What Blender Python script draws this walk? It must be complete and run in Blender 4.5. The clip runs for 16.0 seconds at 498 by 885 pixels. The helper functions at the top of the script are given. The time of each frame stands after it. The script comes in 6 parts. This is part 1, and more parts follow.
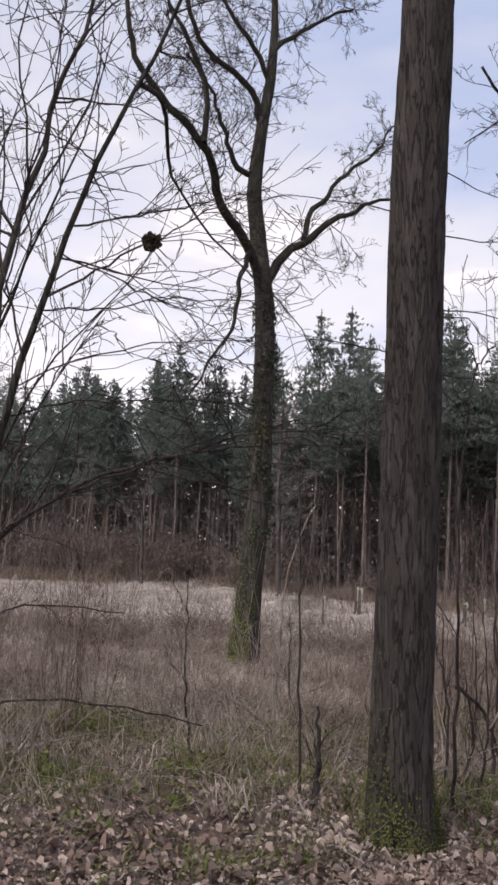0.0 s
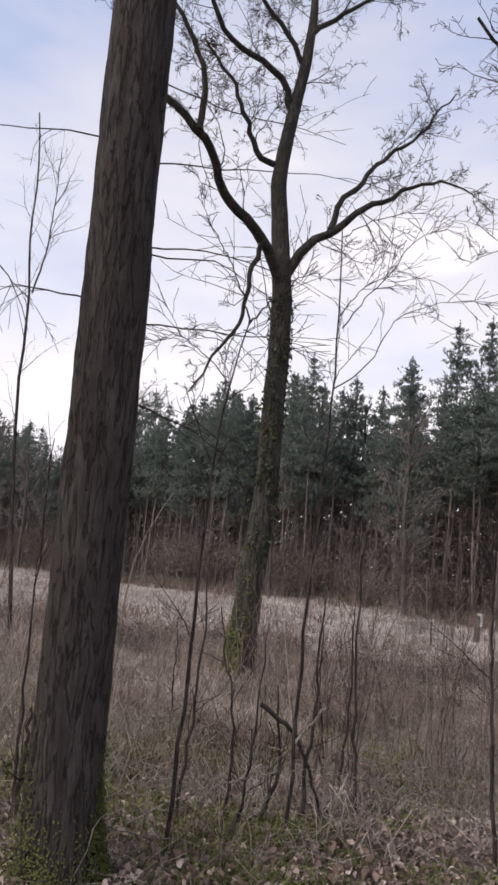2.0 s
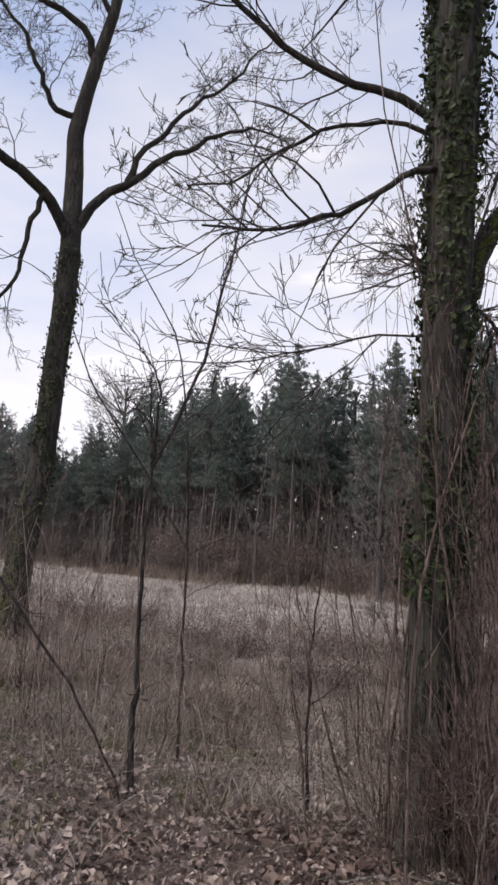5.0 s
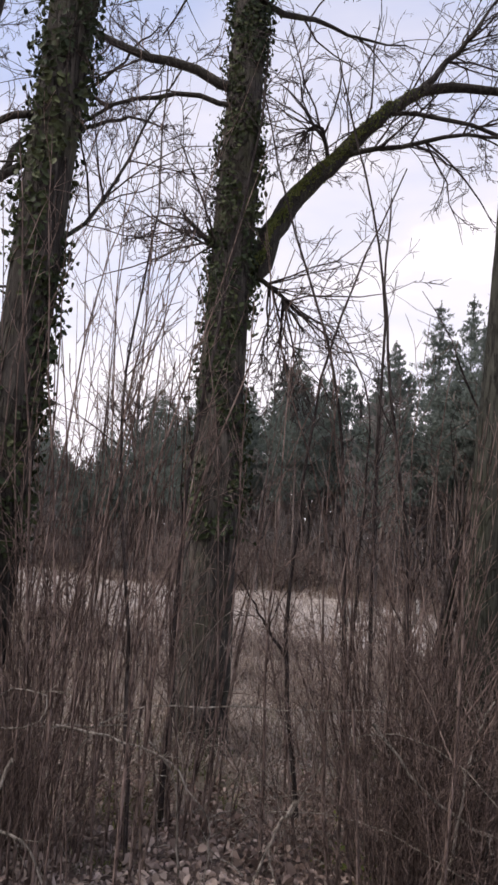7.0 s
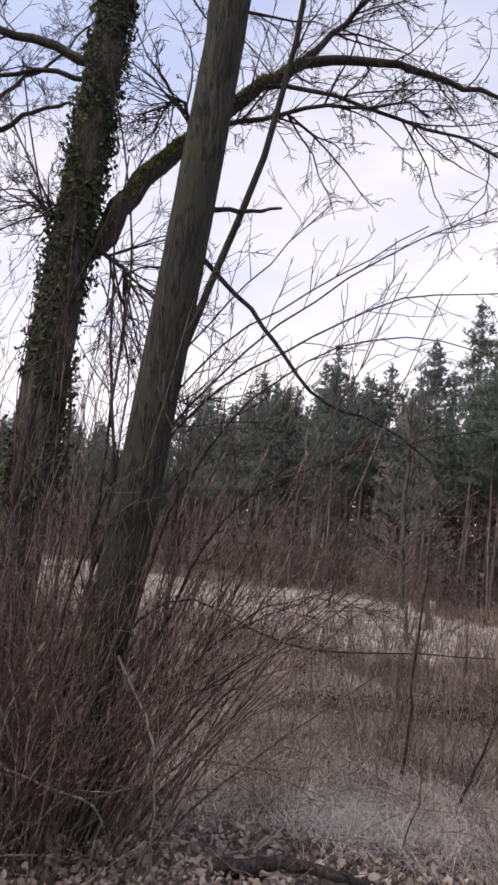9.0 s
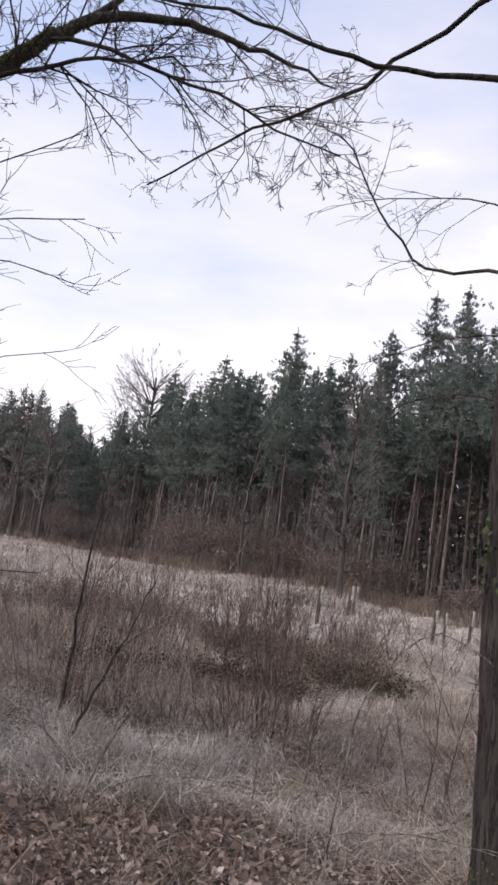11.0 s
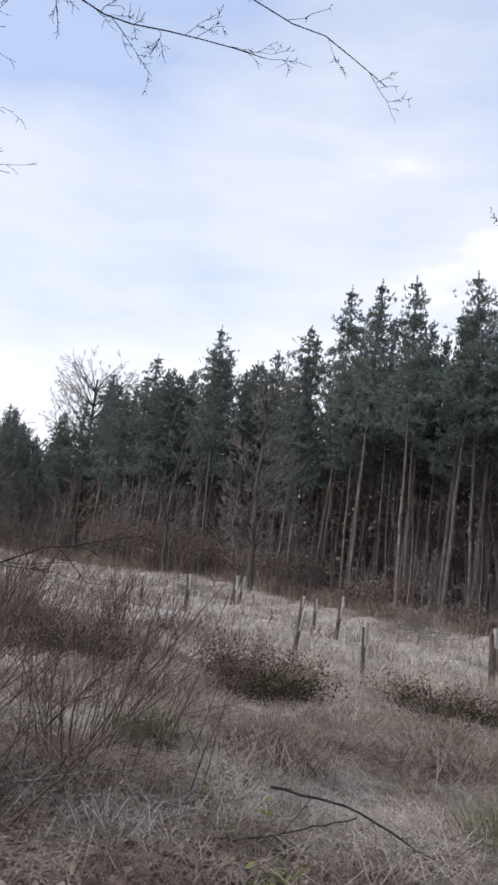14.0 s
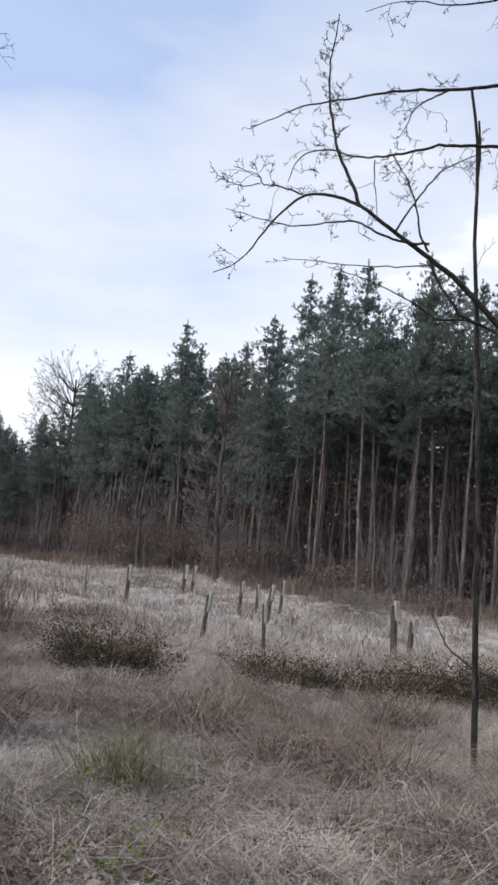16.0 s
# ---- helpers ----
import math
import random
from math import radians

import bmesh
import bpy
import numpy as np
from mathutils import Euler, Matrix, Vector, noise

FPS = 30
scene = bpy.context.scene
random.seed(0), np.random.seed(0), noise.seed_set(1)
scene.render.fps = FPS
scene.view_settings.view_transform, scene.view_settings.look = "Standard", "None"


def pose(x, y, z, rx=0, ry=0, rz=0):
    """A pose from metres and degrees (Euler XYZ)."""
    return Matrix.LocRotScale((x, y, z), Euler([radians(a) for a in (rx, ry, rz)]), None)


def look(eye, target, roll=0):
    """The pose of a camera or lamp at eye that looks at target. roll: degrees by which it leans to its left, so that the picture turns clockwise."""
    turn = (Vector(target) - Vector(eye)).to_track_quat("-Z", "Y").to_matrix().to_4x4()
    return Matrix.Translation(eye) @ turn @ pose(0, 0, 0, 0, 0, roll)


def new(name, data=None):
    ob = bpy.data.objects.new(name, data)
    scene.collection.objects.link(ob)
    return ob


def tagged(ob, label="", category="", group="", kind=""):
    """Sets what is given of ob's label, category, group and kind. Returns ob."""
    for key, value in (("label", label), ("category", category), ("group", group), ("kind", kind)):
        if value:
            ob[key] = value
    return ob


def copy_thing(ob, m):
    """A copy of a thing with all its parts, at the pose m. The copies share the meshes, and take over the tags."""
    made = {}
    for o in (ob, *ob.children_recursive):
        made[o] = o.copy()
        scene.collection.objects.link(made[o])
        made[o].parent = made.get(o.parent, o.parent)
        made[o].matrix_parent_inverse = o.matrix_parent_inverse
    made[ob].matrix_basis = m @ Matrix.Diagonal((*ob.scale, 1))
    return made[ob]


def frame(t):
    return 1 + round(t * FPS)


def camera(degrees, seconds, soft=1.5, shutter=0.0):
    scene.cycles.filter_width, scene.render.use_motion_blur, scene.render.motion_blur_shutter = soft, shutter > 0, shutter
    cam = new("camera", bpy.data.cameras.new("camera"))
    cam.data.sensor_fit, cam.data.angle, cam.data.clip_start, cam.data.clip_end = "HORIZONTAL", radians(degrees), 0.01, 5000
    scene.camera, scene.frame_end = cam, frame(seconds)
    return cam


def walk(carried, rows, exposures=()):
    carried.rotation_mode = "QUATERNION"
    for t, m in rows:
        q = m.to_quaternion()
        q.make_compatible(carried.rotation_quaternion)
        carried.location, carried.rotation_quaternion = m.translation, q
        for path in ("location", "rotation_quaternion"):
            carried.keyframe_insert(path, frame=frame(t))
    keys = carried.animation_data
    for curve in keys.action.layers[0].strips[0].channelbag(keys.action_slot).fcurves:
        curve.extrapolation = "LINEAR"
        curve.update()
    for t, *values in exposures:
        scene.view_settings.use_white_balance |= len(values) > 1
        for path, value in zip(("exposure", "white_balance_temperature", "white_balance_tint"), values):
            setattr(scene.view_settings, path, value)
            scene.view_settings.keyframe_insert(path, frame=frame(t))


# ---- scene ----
cam = camera(35.2, 16.0, soft=2.8)
PATH = [
    (0.0, pose(0.000, 0.047, 1.503, 98.05, -1.38, -22.21)),
    (0.5, pose(0.711, 0.026, 1.480, 97.52, -2.07, -19.31)),
    (1.0, pose(1.415, 0.008, 1.457, 97.37, -2.78, -16.24)),
    (1.5, pose(2.050, -0.002, 1.438, 97.95, -3.55, -13.02)),
    (2.0, pose(2.788, -0.007, 1.417, 98.86, -4.12, -10.24)),
    (2.5, pose(3.474, -0.009, 1.386, 99.09, -4.24, -9.34)),
    (3.0, pose(4.165, -0.009, 1.349, 99.01, -4.12, -9.22)),
    (3.5, pose(4.863, -0.009, 1.310, 98.82, -4.01, -8.88)),
    (4.0, pose(5.564, -0.011, 1.269, 98.61, -3.89, -8.40)),
    (4.5, pose(6.268, -0.012, 1.227, 98.44, -3.75, -7.82)),
    (5.0, pose(6.973, -0.012, 1.186, 98.35, -3.62, -7.21)),
    (5.5, pose(7.678, -0.012, 1.148, 98.41, -3.52, -6.63)),
    (6.0, pose(8.381, -0.009, 1.118, 98.67, -3.53, -6.14)),
    (6.5, pose(9.066, -0.007, 1.093, 98.90, -3.50, -5.45)),
    (7.0, pose(9.712, -0.008, 1.068, 98.84, -3.37, -4.32)),
    (7.5, pose(10.337, -0.009, 1.044, 98.59, -3.59, -3.23)),
    (8.0, pose(10.953, -0.009, 1.020, 98.38, -4.03, -2.03)),
    (8.5, pose(11.567, -0.007, 0.992, 98.44, -4.60, -0.56)),
    (9.0, pose(12.189, -0.004, 0.961, 98.56, -5.22, 0.65)),
    (9.5, pose(12.826, -0.003, 0.922, 98.55, -5.85, 1.10)),
    (10.0, pose(13.477, -0.005, 0.881, 98.43, -6.40, 0.97)),
    (10.5, pose(14.140, -0.006, 0.838, 98.26, -6.82, 0.44)),
    (11.0, pose(14.816, -0.007, 0.794, 98.08, -7.07, -0.31)),
    (11.5, pose(15.507, -0.004, 0.752, 97.95, -7.12, -1.12)),
    (12.0, pose(16.219, 0.002, 0.715, 97.95, -6.94, -1.79)),
    (12.5, pose(16.959, 0.015, 0.691, 98.22, -6.52, -2.15)),
    (13.0, pose(17.682, 0.023, 0.665, 98.38, -6.30, -2.13)),
    (13.5, pose(18.396, 0.025, 0.636, 98.59, -6.21, -1.83)),
    (14.0, pose(19.105, 0.023, 0.603, 98.69, -6.12, -1.43)),
    (14.5, pose(19.803, 0.016, 0.566, 98.66, -5.88, -1.10)),
    (15.0, pose(20.471, 0.006, 0.528, 98.55, -5.34, -0.90)),
    (15.5, pose(21.111, -0.007, 0.491, 98.51, -4.61, -0.84)),
    (16.0, pose(21.730, -0.022, 0.453, 98.40, -3.83, -0.63)),
]
# the clip's camera drifts from a warm, slightly magenta picture to a neutral one
walk(cam, PATH, [(0.0, 0.1, 6950, 15), (3.0, 0.1, 6900, 15), (5.5, 0.05, 6750, 13), (6.5, 0.18, 6950, 17), (8.0, 0.27, 6950, 18), (9.0, 0.27, 6950, 18), (12.5, 0.22, 6600, 12), (16.0, 0.15, 6400, 8)])

# ---------------------------------------------------------------- world and light
SUN_AZ, SUN_EL = radians(-105), radians(56)      # the hazy sun stands to one side


def make_world():
    w = bpy.data.worlds.new("sky")
    scene.world = w
    w.use_nodes = True
    nt = w.node_tree
    nt.nodes.clear()
    out = nt.nodes.new("ShaderNodeOutputWorld")
    bg = nt.nodes.new("ShaderNodeBackground")
    sky = nt.nodes.new("ShaderNodeTexSky")
    sky.sky_type = "NISHITA"
    sky.sun_disc = False
    sky.sun_elevation = SUN_EL
    sky.sun_rotation = SUN_AZ
    sky.air_density, sky.dust_density, sky.ozone_density = 1.0, 1.2, 1.5
    co = nt.nodes.new("ShaderNodeTexCoord")
    mp = nt.nodes.new("ShaderNodeMapping")
    mp.inputs["Scale"].default_value = (1.0, 1.0, 3.2)
    mp.inputs["Rotation"].default_value = (0.0, 0.25, 0.6)
    nz = nt.nodes.new("ShaderNodeTexNoise")
    nz.inputs["Scale"].default_value = 2.4
    nz.inputs["Detail"].default_value = 5.0
    nz.inputs["Roughness"].default_value = 0.48
    ramp = nt.nodes.new("ShaderNodeMapRange")
    ramp.inputs["From Min"].default_value = 0.36
    ramp.inputs["From Max"].default_value = 0.62
    ramp.inputs["To Min"].default_value = 0.78
    ramp.inputs["To Max"].default_value = 0.95
    # haze whitens the lower sky
    sep = nt.nodes.new("ShaderNodeSeparateXYZ")
    haze = nt.nodes.new("ShaderNodeMapRange")
    haze.inputs["From Min"].default_value = 0.62
    haze.inputs["From Max"].default_value = 0.22
    haze.inputs["To Min"].default_value = 0.0
    haze.inputs["To Max"].default_value = 0.9
    top = nt.nodes.new("ShaderNodeMath")
    top.operation = "MAXIMUM"
    cloud = nt.nodes.new("ShaderNodeMix")
    cloud.data_type = "RGBA"
    cloud.inputs["A"].default_value = (5.3, 6.5, 9.4, 1)
    cloud.inputs["B"].default_value = (11.7, 11.7, 12.5, 1)
    mix = nt.nodes.new("ShaderNodeMix")
    mix.data_type = "RGBA"
    lk = nt.links.new
    lk(co.outputs["Generated"], mp.inputs["Vector"])
    lk(mp.outputs["Vector"], nz.inputs["Vector"])
    lk(nz.outputs["Fac"], ramp.inputs["Value"])
    lk(co.outputs["Generated"], sep.inputs["Vector"])
    # soft banks of cloud break the gradient
    bank = nt.nodes.new("ShaderNodeMath")
    bank.operation = "MULTIPLY_ADD"
    bank.inputs[1].default_value = 1.15
    level = nt.nodes.new("ShaderNodeMath")
    level.operation = "SUBTRACT"
    level.inputs[1].default_value = 0.56
    lk(nz.outputs["Fac"], bank.inputs[0])
    lk(sep.outputs["Z"], bank.inputs[2])
    lk(bank.outputs["Value"], level.inputs[0])
    lk(level.outputs["Value"], haze.inputs["Value"])
    lk(haze.outputs["Result"], top.inputs[0])
    lk(ramp.outputs["Result"], top.inputs[1])
    lk(haze.outputs["Result"], cloud.inputs["Factor"])
    lk(top.outputs["Value"], mix.inputs["Factor"])
    lk(sky.outputs["Color"], mix.inputs["A"])
    lk(cloud.outputs["Result"], mix.inputs["B"])
    lk(mix.outputs["Result"], bg.inputs["Color"])
    bg.inputs["Strength"].default_value = 0.092
    lk(bg.outputs["Background"], out.inputs["Surface"])


make_world()
sun_data = bpy.data.lights.new("sun", "SUN")
sun_data.energy = 3.5
sun_data.angle = radians(45)
sun_data.color = (1.0, 0.95, 0.88)
sun = new("sun", sun_data)
sun_dir = Vector((math.sin(SUN_AZ) * math.cos(SUN_EL), math.cos(SUN_AZ) * math.cos(SUN_EL), math.sin(SUN_EL)))
sun.matrix_world = look(sun_dir * 100, (0, 0, 0))

# ---------------------------------------------------------------- materials


def new_mat(name):
    m = bpy.data.materials.new(name)
    m.use_nodes = True
    nt = m.node_tree
    return m, nt, nt.nodes["Principled BSDF"]


def noise_tex(nt, scale, detail=4.0, rough=0.55, stretch=(1, 1, 1), coord="Object"):
    co = nt.nodes.new("ShaderNodeTexCoord")
    mp = nt.nodes.new("ShaderNodeMapping")
    mp.inputs["Scale"].default_value = stretch
    nz = nt.nodes.new("ShaderNodeTexNoise")
    nz.inputs["Scale"].default_value = scale
    nz.inputs["Detail"].default_value = detail
    nz.inputs["Roughness"].default_value = rough
    nt.links.new(co.outputs[coord], mp.inputs["Vector"])
    nt.links.new(mp.outputs["Vector"], nz.inputs["Vector"])
    return nz.outputs["Fac"]


def ramp(nt, fac, stops):
    r = nt.nodes.new("ShaderNodeValToRGB")
    el = r.color_ramp.elements
    while len(el) < len(stops):
        el.new(0.5)
    for e, (p, c) in zip(el, stops):
        e.position, e.color = p, (*c, 1)
    nt.links.new(fac, r.inputs["Fac"])
    return r.outputs["Color"]


def mixed(nt, fac, a, b):
    m = nt.nodes.new("ShaderNodeMix")
    m.data_type = "RGBA"
    for sock, v in (("Factor", fac), ("A", a), ("B", b)):
        if isinstance(v, (int, float)):
            m.inputs[sock].default_value = v
        elif isinstance(v, tuple):
            m.inputs[sock].default_value = (*v, 1)
        else:
            nt.links.new(v, m.inputs[sock])
    return m.outputs["Result"]


def span(nt, fac, a, b, c=0.0, d=1.0):
    m = nt.nodes.new("ShaderNodeMapRange")
    for k, v in (("From Min", a), ("From Max", b), ("To Min", c), ("To Max", d)):
        m.inputs[k].default_value = v
    nt.links.new(fac, m.inputs["Value"])
    return m.outputs["Result"]


def bump(nt, bsdf, height, strength, dist=0.01):
    b = nt.nodes.new("ShaderNodeBump")
    b.inputs["Strength"].default_value = strength
    b.inputs["Distance"].default_value = dist
    nt.links.new(height, b.inputs["Height"])
    nt.links.new(b.outputs["Normal"], bsdf.inputs["Normal"])


def island(nt):
    return nt.nodes.new("ShaderNodeNewGeometry").outputs["Random Per Island"]


def bark_mat(name, dark, mid, light, moss=None, moss_amount=0.55, grain=26.0):
    """Bark: plates and cracks along the stem, blotches and, where it grows, moss or algae."""
    m, nt, b = new_mat(name)
    fine = noise_tex(nt, grain * 2.4, 6, 0.7, (1, 1, 0.22))
    plate = noise_tex(nt, grain * 0.8, 4, 0.6, (1, 1, 0.13))
    blotch = noise_tex(nt, 3.4, 6, 0.65, (1, 1, 0.5))
    both = nt.nodes.new("ShaderNodeMath")
    both.operation = "MULTIPLY_ADD"
    both.inputs[1].default_value = 0.55
    half = nt.nodes.new("ShaderNodeMath")
    half.operation = "MULTIPLY"
    half.inputs[1].default_value = 0.45
    nt.links.new(plate, half.inputs[0])
    nt.links.new(fine, both.inputs[0])
    nt.links.new(half.outputs["Value"], both.inputs[2])
    h = both.outputs["Value"]
    col = ramp(nt, h, [(0.34, dark), (0.50, mid), (0.66, light)])
    dist = nt.nodes.new("ShaderNodeMath")
    dist.operation = "SUBTRACT"
    dist.inputs[1].default_value = 0.5
    nt.links.new(plate, dist.inputs[0])
    away = nt.nodes.new("ShaderNodeMath")
    away.operation = "ABSOLUTE"
    nt.links.new(dist.outputs["Value"], away.inputs[0])
    crack = span(nt, away.outputs["Value"], 0.0, 0.035)
    col = mixed(nt, crack, tuple(c * 0.8 for c in dark), col)
    col = mixed(nt, span(nt, blotch, 0.38, 0.66, 0.0, 0.5), col, dark)
    if moss:
        patch = noise_tex(nt, 2.2, 6, 0.7)
        col = mixed(nt, span(nt, patch, moss_amount, moss_amount + 0.16, 0.0, 0.75), col, moss)
    nt.links.new(col, b.inputs["Base Color"])
    b.inputs["Roughness"].default_value = 0.92
    b.inputs["Specular IOR Level"].default_value = 0.15
    relief = nt.nodes.new("ShaderNodeMath")
    relief.operation = "MULTIPLY_ADD"
    relief.inputs[1].default_value = 0.5
    nt.links.new(crack, relief.inputs[0])
    nt.links.new(h, relief.inputs[2])
    bump(nt, b, relief.outputs["Value"], 1.0, 0.03)
    return m


def leaf_mat(name, stops, rough=0.7, through_light=0.0):
    """Loose leaves, blades or needles, each piece of its own shade."""
    m, nt, b = new_mat(name)
    col = ramp(nt, island(nt), stops)
    patch = noise_tex(nt, 0.55, 3, 0.6)
    nz = noise_tex(nt, 60.0, 2)
    col = mixed(nt, span(nt, nz, 0.3, 0.8, 0.0, 0.35), col, stops[0][1])
    col = mixed(nt, span(nt, patch, 0.45, 0.62, 0.0, 0.5), col, stops[-1][1])
    spot = noise_tex(nt, 1.9, 4, 0.65)
    col = mixed(nt, span(nt, spot, 0.48, 0.62, 0.0, 0.62), col, stops[0][1])
    nt.links.new(col, b.inputs["Base Color"])
    b.inputs["Roughness"].default_value = rough
    b.inputs["Specular IOR Level"].default_value = 0.08
    if through_light:
        b.inputs["Subsurface Weight"].default_value = 0.0
        tr = nt.nodes.new("ShaderNodeBsdfTranslucent")
        mx = nt.nodes.new("ShaderNodeMixShader")
        out = nt.nodes["Material Output"]
        mx.inputs["Fac"].default_value = through_light
        nt.links.new(col, tr.inputs["Color"])
        nt.links.new(b.outputs["BSDF"], mx.inputs[1])
        nt.links.new(tr.outputs["BSDF"], mx.inputs[2])
        nt.links.new(mx.outputs["Shader"], out.inputs["Surface"])
    return m


def ground_mat():
    m, nt, b = new_mat("woodland_soil")
    broad = noise_tex(nt, 0.35, 5, 0.6)
    mid = noise_tex(nt, 6.0, 6, 0.7)
    fine = noise_tex(nt, 45.0, 5, 0.7)
    soil = ramp(nt, fine, [(0.3, (0.060, 0.044, 0.038)), (0.55, (0.150, 0.113, 0.098)), (0.8, (0.31, 0.25, 0.22))])
    thatch = ramp(nt, mid, [(0.3, (0.085, 0.070, 0.059)), (0.55, (0.200, 0.168, 0.143)), (0.8, (0.36, 0.315, 0.275))])
    # thatch of dead grass lies on the open clearing, bare litter under the trees
    co = nt.nodes.new("ShaderNodeTexCoord")
    sep = nt.nodes.new("ShaderNodeSeparateXYZ")
    nt.links.new(co.outputs["Object"], sep.inputs["Vector"])
    edge = nt.nodes.new("ShaderNodeMath")
    edge.operation = "MULTIPLY_ADD"
    edge.inputs[1].default_value = 6.0
    nt.links.new(broad, edge.inputs[0])
    nt.links.new(sep.outputs["Y"], edge.inputs[2])
    open_land = span(nt, edge.outputs["Value"], 7.5, 11.0)
    col = mixed(nt, open_land, soil, thatch)
    # bleached grass takes over towards the far side
    pale = ramp(nt, mid, [(0.3, (0.19, 0.165, 0.148)), (0.55, (0.37, 0.335, 0.310)), (0.8, (0.53, 0.49, 0.46))])
    tuft = noise_tex(nt, 0.8, 6, 0.7)
    pale = mixed(nt, span(nt, tuft, 0.44, 0.62, 0.0, 0.75), pale, (0.13, 0.105, 0.092))
    col = mixed(nt, span(nt, edge.outputs["Value"], 20.0, 27.0), col, pale)
    # brown needle litter on the floor of the wood
    slant = nt.nodes.new("ShaderNodeMath")
    slant.operation = "MULTIPLY_ADD"
    slant.inputs[1].default_value = 1.25
    nt.links.new(sep.outputs["X"], slant.inputs[0])
    nt.links.new(sep.outputs["Y"], slant.inputs[2])
    col = mixed(nt, span(nt, slant.outputs["Value"], 80.0, 86.0), col, soil)
    green = noise_tex(nt, 0.9, 5, 0.65)
    col = mixed(nt, span(nt, green, 0.58, 0.72, 0.0, 0.5), col, (0.085, 0.095, 0.035))
    nt.links.new(col, b.inputs["Base Color"])
    b.inputs["Roughness"].default_value = 0.95
    b.inputs["Specular IOR Level"].default_value = 0.1
    bump(nt, b, fine, 1.0, 0.03)
    return m


SOIL = ground_mat()
# lighter and greyer than real brush: the wood's haze is put into the colour
UNDERGROWTH = leaf_mat("brown_undergrowth", [(0.0, (0.115, 0.097, 0.092)), (0.5, (0.200, 0.170, 0.162)), (1.0, (0.31, 0.27, 0.255))], 0.9, 0.15)
FAR_TWIG = bark_mat("far_twigs", (0.11, 0.098, 0.094), (0.215, 0.195, 0.186), (0.33, 0.305, 0.295), None, 0.5, 3)
FAR_BARK = bark_mat("far_bark", (0.055, 0.047, 0.044), (0.105, 0.092, 0.086), (0.165, 0.148, 0.14), None, 0.5, 4)
OAK_BARK = bark_mat("oak_bark", (0.040, 0.034, 0.032), (0.066, 0.057, 0.053), (0.100, 0.088, 0.082), (0.062, 0.060, 0.042), 0.60, 30)
DARK_BARK = bark_mat("mossy_oak_bark", (0.028, 0.026, 0.023), (0.058, 0.053, 0.046), (0.105, 0.096, 0.083), (0.066, 0.068, 0.032), 0.56, 24)
IVY_BARK = bark_mat("ivy_grown_bark", (0.034, 0.031, 0.028), (0.070, 0.063, 0.055), (0.125, 0.112, 0.096), (0.066, 0.070, 0.037), 0.52, 22)
GREY_BARK = bark_mat("grey_green_bark", (0.036, 0.036, 0.031), (0.060, 0.061, 0.050), (0.088, 0.090, 0.072), (0.055, 0.062, 0.036), 0.48, 34)
TWIG_BARK = bark_mat("twig_bark", (0.040, 0.032, 0.031), (0.080, 0.065, 0.060), (0.140, 0.120, 0.110), None, 0.5, 40)
HAZEL_BARK = bark_mat("hazel_bark", (0.090, 0.065, 0.056), (0.205, 0.152, 0.131), (0.38, 0.295, 0.26), (0.185, 0.157, 0.088), 0.62, 30)
PALE_WOOD = bark_mat("weathered_dead_wood", (0.12, 0.105, 0.09), (0.30, 0.265, 0.225), (0.46, 0.42, 0.37), None, 0.5, 30)
PINE_BARK = bark_mat("pine_bark", (0.085, 0.068, 0.062), (0.190, 0.155, 0.140), (0.300, 0.255, 0.235), None, 0.5, 8)
STAKE_WOOD = bark_mat("stake_wood", (0.06, 0.05, 0.042), (0.13, 0.108, 0.092), (0.22, 0.19, 0.165), None, 0.5, 14)
SHELTER = bark_mat("shelter_plastic", (0.28, 0.27, 0.25), (0.40, 0.39, 0.365), (0.52, 0.51, 0.48), None, 0.5, 5)
# needle colour raised and greyed to include the haze over the far pines
NEEDLES = leaf_mat("pine_needles", [(0.0, (0.082, 0.106, 0.094)), (0.5, (0.138, 0.168, 0.150)), (1.0, (0.205, 0.238, 0.212))], 0.6, 0.25)
IVY_LEAF = leaf_mat("ivy_leaf", [(0.0, (0.026, 0.038, 0.021)), (0.6, (0.050, 0.066, 0.033)), (1.0, (0.078, 0.088, 0.040))], 0.5)
LITTER = leaf_mat("dead_leaves", [(0.0, (0.105, 0.072, 0.059)), (0.5, (0.235, 0.170, 0.143)), (0.88, (0.39, 0.310, 0.270)), (1.0, (0.54, 0.465, 0.415))], 0.8)
STRAW = leaf_mat("dry_grass", [(0.0, (0.135, 0.105, 0.085)), (0.35, (0.350, 0.288, 0.238)), (0.75, (0.580, 0.500, 0.430)), (1.0, (0.74, 0.66, 0.58))], 0.8, 0.3)
STALK = leaf_mat("dead_stalks", [(0.0, (0.110, 0.083, 0.069)), (0.5, (0.25, 0.200, 0.168)), (1.0, (0.43, 0.365, 0.315))], 0.85)
MOSS = leaf_mat("green_growth", [(0.0, (0.060, 0.068, 0.026)), (0.5, (0.108, 0.128, 0.042)), (1.0, (0.190, 0.195, 0.075))], 0.85, 0.2)
FRESH = leaf_mat("fresh_leaves", [(0.0, (0.075, 0.095, 0.030)), (0.5, (0.135, 0.165, 0.050)), (1.0, (0.230, 0.240, 0.085))], 0.6, 0.25)
TRUNK_MOSS = leaf_mat("trunk_moss", [(0.0, (0.045, 0.051, 0.019)), (0.5, (0.078, 0.088, 0.029)), (1.0, (0.150, 0.155, 0.055))], 0.9, 0.1)
